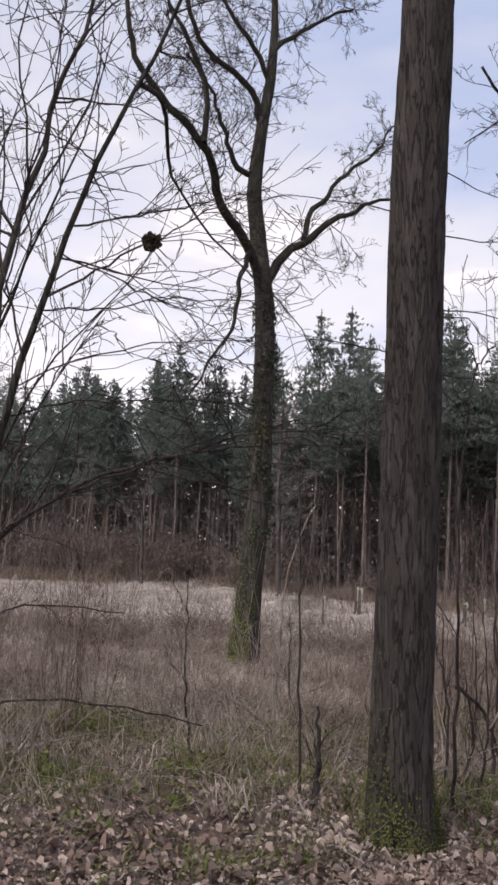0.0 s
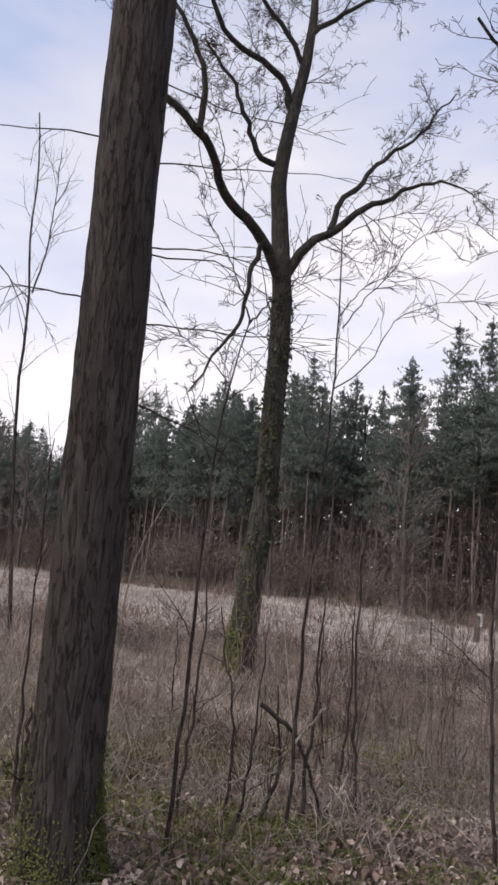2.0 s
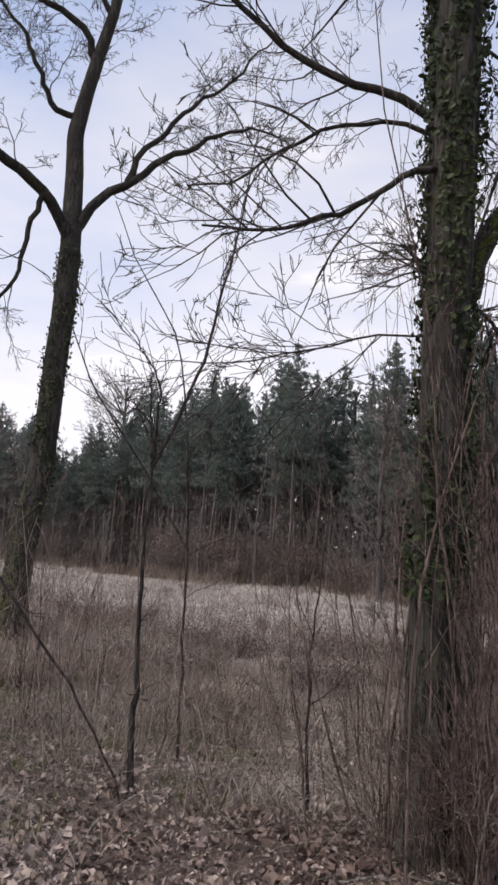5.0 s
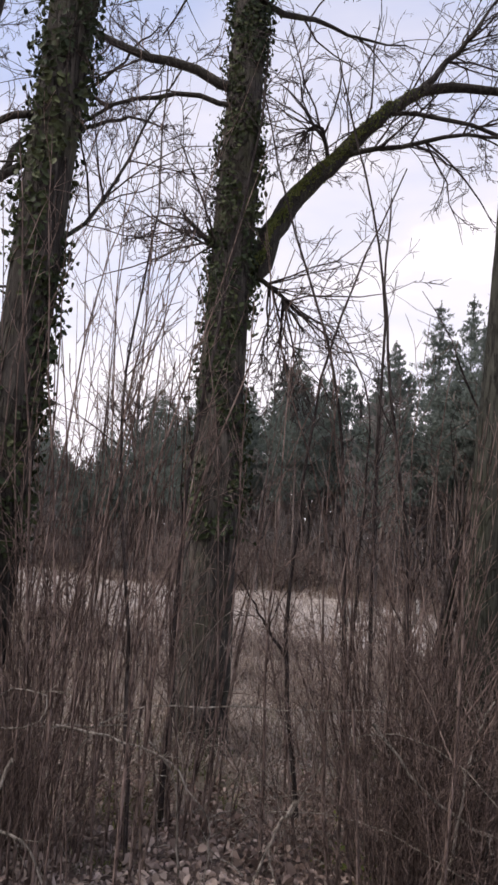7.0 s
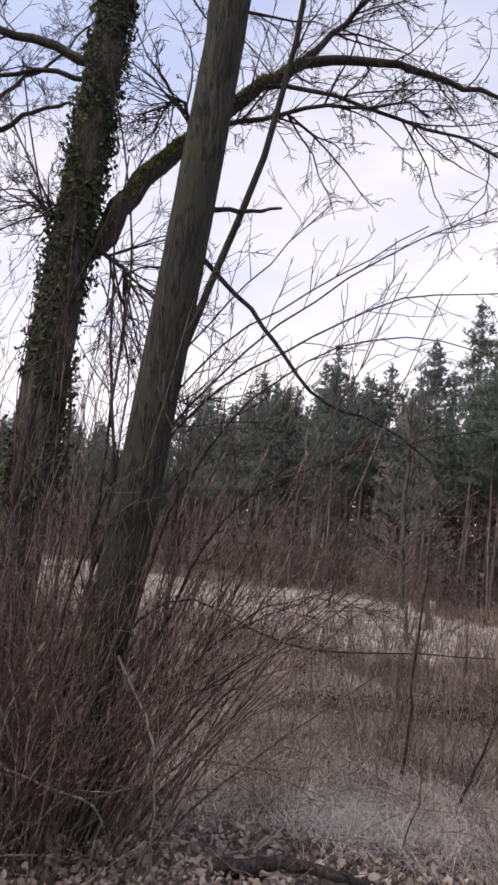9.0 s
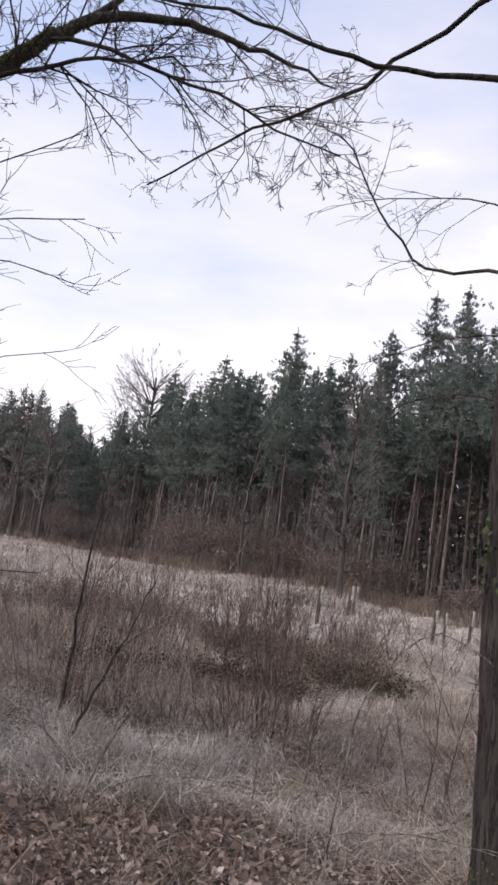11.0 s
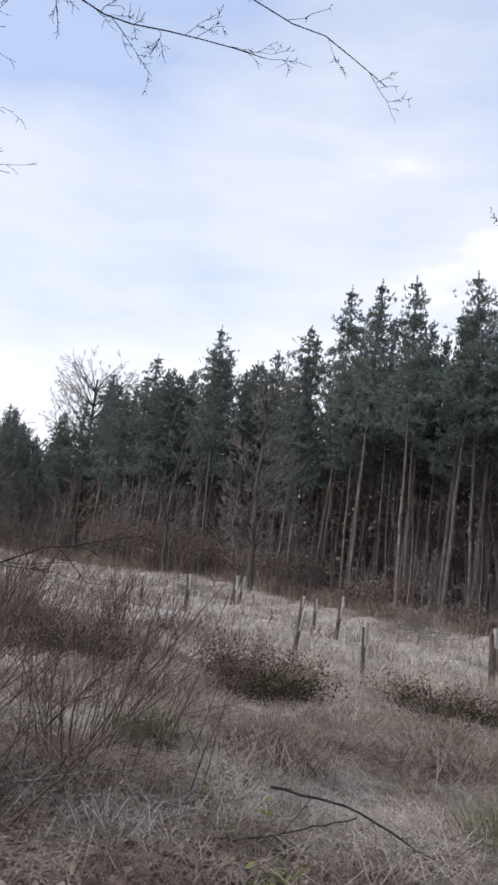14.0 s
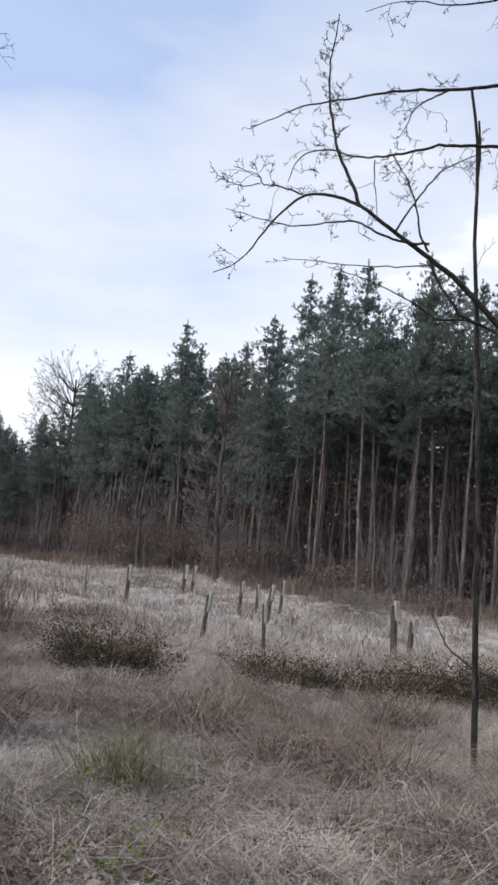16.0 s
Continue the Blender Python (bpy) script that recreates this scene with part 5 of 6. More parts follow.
def dead_branch(points, r, pale, seed, twigs=5):
    """A fallen or broken branch whose lower end lies on the ground."""
    rng = np.random.default_rng(seed)
    pts = [tuple(p) for p in points]
    low = min(pts, key=lambda p: p[2] - gz(p[0], p[1]))
    gap = low[2] - gz(low[0], low[1])
    if 0.03 < gap < 0.45 and low in (pts[0], pts[-1]):
        e = (low[0] + rng.uniform(-0.1, 0.1), low[1] + 0.15, gz(low[0], low[1] + 0.15) - 0.02)
        pts = [e] + pts if low == pts[0] else pts + [e]
    elif gap > 0.03:
        # the butt end slants down to the ground behind its first point
        s, t = np.array(pts[0]), np.array(pts[1])
        back = (s - t) * (1, 1, 0)
        back /= np.linalg.norm(back) + 1e-9
        d = 0.28 * (s[2] - gz(s[0], s[1])) + 0.05
        f = s + back * d + (0, 0.25 * d, 0)
        mid = s + back * d * 0.8
        pts = [(f[0], f[1], gz(f[0], f[1]) - 0.02), (mid[0], mid[1] + 0.1 * d, s[2] - 0.3 * (s[2] - gz(s[0], s[1])))] + pts
    label = "pale weathered dead branch lying among leaves and shoots" if pale else "dark crooked dead branch leaning out of the rough growth"
    base = min(pts, key=lambda p: p[2])
    ob = thing("dead_branch", label, "branch", base, "dead branches")
    mat = PALE_WOOD if pale else TWIG_BARK
    st = guided(pts, r, r * 0.45, 18, rng, 0.006)
    add_limb(ob, st, mat, 7, "stick")
    tw = sprout(rng, st, twigs, 0.2, 1.0, (0.12, 0.4), (0.4, 1.0), 0.16, 0.0, 2, None, 5, 0.010, 2, 0.0014)
    add_twigs(ob, tw, mat, 4)


DEAD = [
    ([(3.88, 5.25, 0.52), (4.09, 5.25, 0.38), (4.19, 5.25, 0.24), (4.36, 5.25, -0.24)], 0.017, 0), ([(4.26, 5, 0.56), (4.05, 5, 0.32), (3.86, 5, 0.14), (3.73, 5, -0.2)], 0.011, 1),
    ([(5.48, 4.9, 1.76), (6.01, 4.9, 1.08), (6.64, 4.9, 0.28), (6.96, 4.9, -0.3)], 0.013, 0), ([(8.91, 3.7, 0.47), (9.13, 3.7, 0.48), (9.17, 3.7, 0.32), (9.08, 3.7, 0.29), (8.93, 3.7, 0.29)], 0.006, 1),
    ([(9.17, 3.7, 0.31), (9.45, 3.7, 0.26), (9.68, 3.7, 0.2), (9.91, 3.7, -0.1)], 0.006, 1), ([(10.25, 3.6, 0.06), (10.13, 3.6, -0.13), (10.03, 3.6, -0.45)], 0.009, 1),
    ([(8.88, 3.75, 0.18), (8.65, 3.75, -0.03), (8.78, 3.75, -0.05), (8.89, 3.75, -0.4)], 0.008, 1), ([(9.51, 4, 0.28), (9.11, 4, 0.23), (8.84, 4, 0.22)], 0.006, 1),
    ([(9.41, 4, 0.35), (9.77, 4, 0.37), (10.76, 4, 0.38)], 0.006, 1), ([(9, 3.7, 0.16), (8.87, 3.7, -0.13), (9.08, 3.7, -0.16), (9.21, 3.7, -0.42)], 0.009, 1),
    ([(7.91, 3.6, -0.2), (8.18, 3.6, -0.17), (8.48, 3.6, -0.38)], 0.008, 1), ([(10.63, 3.8, 0.36), (10.8, 3.8, 0.17), (11, 3.8, -0.05), (11.35, 3.8, -0.17), (11.59, 3.8, -0.2)], 0.008, 1),
    ([(11.58, 3.75, 0.47), (11.7, 3.75, 0.28), (11.8, 3.75, 0.04), (11.85, 3.75, -0.55)], 0.008, 1), ([(11, 3.8, -0.3), (11.13, 3.8, 0.35), (11.22, 3.8, 0.49)], 0.009, 1),
    ([(11.71, 4.7, 0.8), (12.02, 4.7, 0.68), (12.28, 4.7, 0.46), (13.03, 4.7, 0.51), (13.62, 4.7, 0.53)], 0.008, 0), ([(12.1, 4.25, -0.58), (12.5, 4.3, -0.55), (12.9, 4.3, -0.62)], 0.045, 0),
    ([(15.8, 3.85, 0.61), (16.02, 3.8, 0.43), (16.22, 3.8, 0.27), (16.48, 3.8, 0.39)], 0.006, 1), ([(16.09, 3.8, -0.03), (16.33, 3.8, -0.2), (16.45, 3.8, -0.44), (16.59, 3.8, -0.83)], 0.008, 0),
    ([(17.97, 4.7, -0.78), (18.32, 4.7, -0.68), (18.77, 4.7, -0.6)], 0.009, 1), ([(19.46, 4.5, -0.58), (19.89, 4.55, -0.64), (20.27, 4.5, -0.82), (20.65, 4.6, -0.99)], 0.008, 0),
    ([(18.92, 4.6, -0.95), (19.44, 4.6, -0.88), (19.96, 4.6, -0.72)], 0.008, 0), ([(24.64, 8.5, -0.72), (24.03, 8.5, -0.41), (23.81, 8.5, -0.01)], 0.014, 0), ([(24.81, 9, -0.85), (23.92, 9, -0.69), (23.16, 9, -0.71)], 0.012, 0),
    ([(0.43, 4.6, 0.72), (0.67, 4.6, 0.68), (1.11, 4.6, 0.63), (1.59, 4.6, 0.49)], 0.009, 0), ([(0.42, 4.8, 1.18), (0.7, 4.8, 1.18), (1.14, 4.8, 1.13)], 0.008, 0), ([(0.35, 4.4, -0.1), (0.44, 4.4, 0.36), (0.57, 4.4, 0.52), (0.64, 4.4, 0.69)], 0.010, 1),
    ([(2.9, 6.5, 0.0), (2.99, 6.5, 1.31), (3.12, 6.5, 1.67), (3.29, 6.5, 1.96)], 0.011, 1)]
for i, (pts, r, pale) in enumerate(DEAD):
    dead_branch(pts, r, pale, 400 + i)


def forked_sapling(stems, seed, label="thin crooked sapling with forked bare stems", name="sapling", mat=None, kids=8, reach=(0.25, 0.8)):
    """A sapling whose first stem rises from the ground and carries the others."""
    rng = np.random.default_rng(seed)
    x, y = stems[0][0][0][:2]
    ob = thing(name, label, "sapling" if name == "sapling" else "shrub", (x, y, gz(x, y)), "saplings in the rough grass" if name == "sapling" else "hazel stools")
    tw = []
    for pts, r in stems:
        p = [tuple(q) for q in pts]
        if pts is stems[0][0]:
            p[0] = (x, y, gz(x, y) - 0.05)
        st = guided(p, r, r * 0.3, 20, rng, 0.006)
        add_limb(ob, st, mat or TWIG_BARK, 6, "stem")
        sprout(rng, st, kids + 3, 0.25, 1.0, reach, (0.3, 0.9), 0.13, 0.01, 2, tw, 6, 0.008, 4, 0.0018)
    add_twigs(ob, tw, mat or TWIG_BARK, 3)


forked_sapling([([(3.25, 4.45, -0.01), (3.27, 4.45, 0.3), (3.31, 4.45, 1.19), (3.31, 4.45, 1.65), (3.36, 4.45, 2.17), (3.41, 4.45, 2.51), (3.49, 4.45, 2.83)], 0.014),
                ([(3.49, 4.45, 2.83), (3.61, 4.45, 2.98), (3.77, 4.45, 3.14), (3.87, 4.45, 3.27)], 0.007),
                ([(3.49, 4.45, 2.83), (3.44, 4.45, 3.02), (3.34, 4.45, 3.22), (3.24, 4.45, 3.38)], 0.006),
                ([(3.39, 4.45, 2.46), (3.25, 4.45, 2.62), (3.05, 4.45, 2.73), (2.87, 4.45, 2.61)], 0.004),
                ([(3.46, 4.45, 2.79), (3.63, 4.45, 2.75), (3.76, 4.45, 2.76)], 0.004)], 231, "thin grey sapling with a forked top")
forked_sapling([([(3.99, 4.85, -0.03), (4.03, 4.85, 0.26), (4.04, 4.85, 1.1), (4.12, 4.85, 1.99), (4.14, 4.85, 2.59), (4.16, 4.85, 3.01), (4.15, 4.85, 3.4), (4.14, 4.85, 3.74)], 0.013),
                ([(4.18, 4.85, 3.01), (4.3, 4.85, 3.21), (4.49, 4.85, 3.41), (4.64, 4.85, 3.68), (4.82, 4.85, 3.81), (5.03, 4.85, 3.79)], 0.005),
                ([(4.14, 4.85, 2.59), (4.33, 4.85, 2.72), (4.49, 4.85, 2.98), (4.5, 4.85, 3.1), (4.7, 4.85, 3.22), (5.11, 4.85, 3.33), (5.23, 4.85, 3.31)], 0.005),
                ([(4.14, 4.85, 3.64), (4.35, 4.85, 3.8), (4.59, 4.85, 3.88), (4.84, 4.85, 3.91), (5.05, 4.85, 3.84)], 0.004),
                ([(4.16, 4.85, 3.09), (4.3, 4.85, 3.3), (4.53, 4.85, 3.46), (4.82, 4.85, 3.42)], 0.004)], 230, "thin sapling with long arching bare whips")
forked_sapling([([(1.28, 14.5, 0.15), (0.95, 14.5, 3.42), (0.91, 14.5, 4.36), (0.92, 14.5, 5.21), (0.97, 14.5, 6.09), (0.75, 14.5, 6.94), (0.88, 14.5, 8.37), (0.71, 14.5, 9.68)], 0.045),
                ([(0.97, 14.5, 6.09), (1.16, 14.5, 7.0), (1.19, 14.5, 7.91), (1.21, 14.5, 8.95)], 0.02)], 229, "slender bare young tree in the clearing", kids=16, reach=(0.5, 1.6))
forked_sapling([([(6.97, 5.23, 0), (6.95, 5.23, 0.5), (6.93, 5.23, 1.21), (6.95, 5.23, 1.76)], 0.026), ([(6.95, 5.23, 1.7), (6.89, 5.23, 2.37)], 0.011), ([(6.95, 5.23, 1.72), (6.97, 5.23, 2.3), (6.73, 5.23, 2.67)], 0.012),
                ([(6.95, 5.23, 1.74), (7.24, 5.23, 2.44), (7.34, 5.23, 3.05), (7.45, 5.23, 3.6), (7.52, 5.23, 4.25)], 0.015)], 232)
forked_sapling([([(5.2, 4.56, 0), (5.16, 4.56, 0.43), (5.15, 4.56, 1.06), (5.14, 4.56, 1.55), (5.1, 4.56, 1.88)], 0.014)], 233)
forked_sapling([([(10.55, 5.5, 0), (10.39, 5.5, 0.58), (10.46, 5.5, 1.48), (10.57, 5.5, 2.52), (10.84, 5.5, 3.32), (11.16, 5.5, 4.12)], 0.018), ([(10.42, 5.5, 0.45), (10.31, 5.5, 0.6), (10.09, 5.5, 0.95), (10.01, 5.5, 1.06)], 0.012)], 234)
forked_sapling([([(10.9, 6, 0), (11.02, 6, 1.33), (11.07, 6, 2.45), (10.73, 6, 3.08)], 0.016)], 235)
forked_sapling([([(9.5, 4.2, 0), (9.42, 4.2, 0.77), (9.32, 4.2, 1.47), (9.27, 4.2, 1.93), (9.37, 4.2, 2.58), (9.4, 4.2, 3.43), (9.39, 4.2, 3.96)], 0.013)], 236)
forked_sapling([([(10.85, 5.5, 0), (10.8, 5.5, 1.2), (10.71, 5.5, 2.43), (10.48, 5.5, 3.1), (10.24, 5.5, 3.8), (10.04, 5.5, 4.62)], 0.018)], 237)
forked_sapling([([(16.63, 4.7, 0), (16.68, 4.7, -0.22), (16.73, 4.7, 0.2), (16.94, 4.7, 0.85), (17, 4.7, 0.99)], 0.012)], 238)
forked_sapling([([(16.94, 4.8, 0), (17.16, 4.8, -0.15), (17.46, 4.8, 0.24), (17.84, 4.8, 0.52), (18.66, 4.8, 0.71)], 0.011)], 239)
forked_sapling([([(9.65, 5.00, 0.00), (9.65, 5.00, 1.28), (9.72, 5.00, 2.00), (9.79, 5.00, 2.61), (9.87, 5.00, 3.25), (10.00, 5.00, 4.01), (10.02, 5.00, 4.64)], 0.02)], 261, kids=12, reach=(0.3, 1.1))
forked_sapling([([(11.22, 5.30, 0.00), (11.18, 5.30, 1.35), (11.06, 5.30, 2.07), (10.99, 5.30, 2.79), (10.97, 5.30, 3.29), (11.00, 5.30, 3.77)], 0.02)], 262, kids=12, reach=(0.3, 1.1))
forked_sapling([([(11.03, 5.60, 0.00), (11.02, 5.60, 2.13), (11.07, 5.60, 2.90), (11.05, 5.60, 3.34), (10.85, 5.60, 4.10), (10.63, 5.60, 4.98)], 0.018)], 263, kids=12, reach=(0.3, 1.1))
forked_sapling([([(7.3, 6, 0), (7.25, 6, 1.5), (7.1, 6, 2.9), (6.87, 6, 3.12), (6.71, 6, 3.4), (6.49, 6, 3.92)], 0.012), ([(7.27, 6, 1.2), (6.9, 6, 1.8), (6.46, 6, 2.37), (6.19, 6, 3), (6.08, 6, 3.27), (5.74, 6, 3.38), (5.25, 6, 3.6)], 0.009)], 240)
forked_sapling([([(11.12, 4.55, 0), (11.24, 4.6, 0.7), (11.5, 4.6, 1.61), (12.05, 4.6, 2.29), (12.86, 4.6, 2.93), (13.47, 4.6, 3.25)], 0.013), ([(11.15, 4.6, 0.1), (11.3, 4.7, 0.86), (11.67, 4.7, 1.85), (12.29, 4.7, 2.3), (12.96, 4.7, 2.69), (13.56, 4.7, 2.74)], 0.012),
                ([(11.2, 4.6, -0.2), (11.46, 4.6, 0.3), (11.64, 4.6, 1.22), (11.98, 4.6, 1.86), (12.56, 4.6, 2.33), (13.23, 4.6, 2.39), (13.58, 4.6, 2.28)], 0.010), ([(11.08, 4.55, -0.1), (11.11, 4.5, 0.59), (11.31, 4.5, 1.41), (11.82, 4.5, 2.2), (12.39, 4.5, 2.6), (13.04, 4.5, 3.05)], 0.012),
                ([(11.2, 4.6, -0.2), (11.61, 4.7, 0.4), (11.97, 4.7, 1.29), (12.62, 4.7, 1.64), (13.56, 4.7, 1.88)], 0.009), ([(11.2, 4.6, -0.4), (11.64, 4.6, -0.1), (11.84, 4.6, 0.34), (12.19, 4.6, 0.69), (12.67, 4.6, 0.84)], 0.008),
                ([(11.2, 4.55, -0.4), (11.63, 4.5, -0.2), (11.86, 4.5, 0.17), (12.16, 4.5, 0.38), (12.48, 4.5, 0.63), (12.66, 4.5, 0.8)], 0.008), ([(11.1, 4.6, 0.1), (11.29, 4.7, 1.2), (11.54, 4.7, 2.13), (12.04, 4.7, 2.76), (12.46, 4.7, 3.24)], 0.012)],
               241, "hazel with long arching boughs fanning out over the clearing", "hazel_shrub", TWIG_BARK, 12, (0.3, 1.0))

# ---------------------------------------------------------------- stakes and bushes


def stake(foot, h, r, tilt, seed):
    rng = np.random.default_rng(seed)
    h, r = h * 1.18, r * 1.1
    z = gz(*foot)
    ob = thing("tree_stake", "brown stake with a pale plastic tree shelter in the grass", "stake", (foot[0], foot[1], z), "planting stakes")
    bm = bmesh.new()
    bmesh.ops.create_cone(bm, cap_ends=True, segments=10, radius1=r, radius2=r * 0.93, depth=h)
    bmesh.ops.translate(bm, verts=bm.verts, vec=(0, 0, h / 2 - 0.1))
    bmesh.ops.bevel(bm, geom=[e for e in bm.edges if all(v.co.z > h * 0.8 for v in e.verts)], offset=r * 0.25, segments=2, affect="EDGES")
    me = bpy.data.meshes.new("post")
    bm.to_mesh(me)
    bm.free()
    part("post", me, STAKE_WOOD, ob)
    # a pale plastic shelter is tied to the upper part of the stake
    bm = bmesh.new()
    low = h * rng.uniform(0.5, 0.7)
    lower = bmesh.ops.create_cone(bm, cap_ends=False, segments=12, radius1=r * 0.85, radius2=r * 0.9, depth=h - low)["verts"]
    bmesh.ops.translate(bm, verts=lower, vec=(r * 0.9, -r * 0.5, low + (h - low) / 2))
    bmesh.ops.solidify(bm, geom=bm.faces[:], thickness=0.004)
    tube = bpy.data.meshes.new("shelter")
    bm.to_mesh(tube)
    bm.free()
    part("shelter", tube, SHELTER, ob, "pale weathered plastic tube")
    ob.matrix_world = Matrix.Translation((foot[0], foot[1], z)) @ Matrix.Rotation(tilt[0], 4, "Y") @ Matrix.Rotation(tilt[1], 4, "X")


STAKES = [((20.9, 19.8), 1.15, 0.055, (0.10, 0)), ((17.7, 29.0), 1.2, 0.07, (0.02, 0)), ((19.4, 33.5), 1.1, 0.08, (0.06, 0)), ((19.7, 34.4), 1.2, 0.06, (0.08, 0)), ((21.8, 28.6), 1.1, 0.06, (0.05, 0)),
          ((22.45, 29.5), 1.1, 0.05, (0, 0)), ((22.4, 18.4), 1.1, 0.045, (-0.04, 0)), ((22.7, 25.4), 1.15, 0.06, (0.08, 0)), ((23.3, 29.3), 1.1, 0.055, (0.06, 0)), ((25.4, 18.5), 1.15, 0.075, (-0.04, 0)),
          ((26.2, 20.6), 1.0, 0.07, (0.05, 0)), ((15.9, 30.5), 1.1, 0.05, (0.03, 0))]
for i, (a, h, r, tl) in enumerate(STAKES):
    stake(a, h, r, tl, i)


def bush(foot, size, height, n, seed, label="low dark bramble bush in pale grass", mat=None):
    rng = np.random.default_rng(seed)
    z = gz(*foot)
    ob = thing("bramble_bush", label, "bush", (foot[0], foot[1], z), "bramble bushes")
    st = []
    for k in range(n):
        a = rng.uniform(0, 6.28)
        d = np.array([math.cos(a), math.sin(a), 0]) * rng.uniform(0, 0.7) * size
        p = d * (1, 0.7, 0) + (0, 0, gz(foot[0] + d[0], foot[1] + d[1] * 0.7) - z - 0.02)
        st.append(wander(rng, p, (math.cos(a) * 0.5, math.sin(a) * 0.5, 1.0), rng.uniform(0.6, 1.3) * height * 1.5, 9, 0.13, -0.10, rng.uniform(0.003, 0.006), 0.0015))
    pts = np.concatenate([s[0][1:7] for s in st])
    part("cane_growth", tubes("canes", st, 4), STALK, ob)
    k = n * 110
    pos = pts[rng.integers(0, len(pts), k)] + rng.normal(0, 0.07, (k, 3))
    pos[:, 2] = np.abs(pos[:, 2]) * rng.uniform(0.5, 1.0, k)
    part("leaf_growth", leaves("leaves", rng, pos, rng.normal(0, 1, (k, 3)) + (0, 0, 0.7), rng.uniform(0.010, 0.024, k)), mat or BRAMBLE, ob)


for i, (a, s, h, n) in enumerate([((19.8, 12.2), 0.62, 0.85, 210), ((22.6, 12.7), 1.1, 0.6, 120), ((24.0, 12.9), 1.2, 0.66, 140), ((25.4, 13.6), 1.2, 0.7, 140), ((26.6, 14.0), 1.2, 0.5, 110),
                                  ((16.8, 13.0), 1.0, 0.7, 100), ((13.6, 10.5), 1.2, 0.5, 90), ((15.0, 11.2), 1.2, 0.5, 90)]):
    bush(a, s, h, n, 300 + i)
for i, (a, s, h, n) in enumerate([((3.2, 15.5), 1.5, 0.7, 90), ((6.4, 17.2), 1.6, 0.7, 90), ((8.4, 15.0), 1.3, 0.6, 80), ((1.2, 17.8), 1.5, 0.7, 80), ((11.2, 16.5), 1.6, 0.7, 90),
                                  ((9.8, 12.0), 1.1, 0.5, 70), ((12.6, 19.0), 1.7, 0.8, 90), ((10.2, 21.0), 1.7, 0.7, 80), ((14.6, 17.0), 1.3, 0.6, 70), ((7.2, 11.2), 0.9, 0.45, 60)]):
    bush(a, s, h, n, 340 + i, "low rusty bramble mound in the brown clearing", REDLEAF)

# ---------------------------------------------------------------- grass, stalks and litter


def scatter(rng, n, x0, x1, y0, y1, clump=0.0, power=1.0):
    y = y0 + (y1 - y0) * rng.random(n) ** power
    x = rng.uniform(x0, x1, n)
    if clump:
        keep = np.array([noise.noise((a * clump, b * clump, 3.3)) > rng.normal(-0.02, 0.14) for a, b in zip(x, y)])
        x, y = x[keep], y[keep]
    return x, y


def tussocks(name, rng, x, y, per, spread, hgt, lean, width):
    n = len(x)
    hh = np.repeat(rng.uniform(*hgt, n), per) * rng.uniform(0.5, 1.15, n * per)
    px, py = np.repeat(x, per) + rng.normal(0, spread, n * per), np.repeat(y, per) + rng.normal(0, spread, n * per)
    pos = np.stack([px, py, ground_z(px, py) - 0.01], 1)
    return blades(name, rng, pos, hh, rng.uniform(*lean, n * per), rng.uniform(width * 0.6, width * 1.4, n * per))


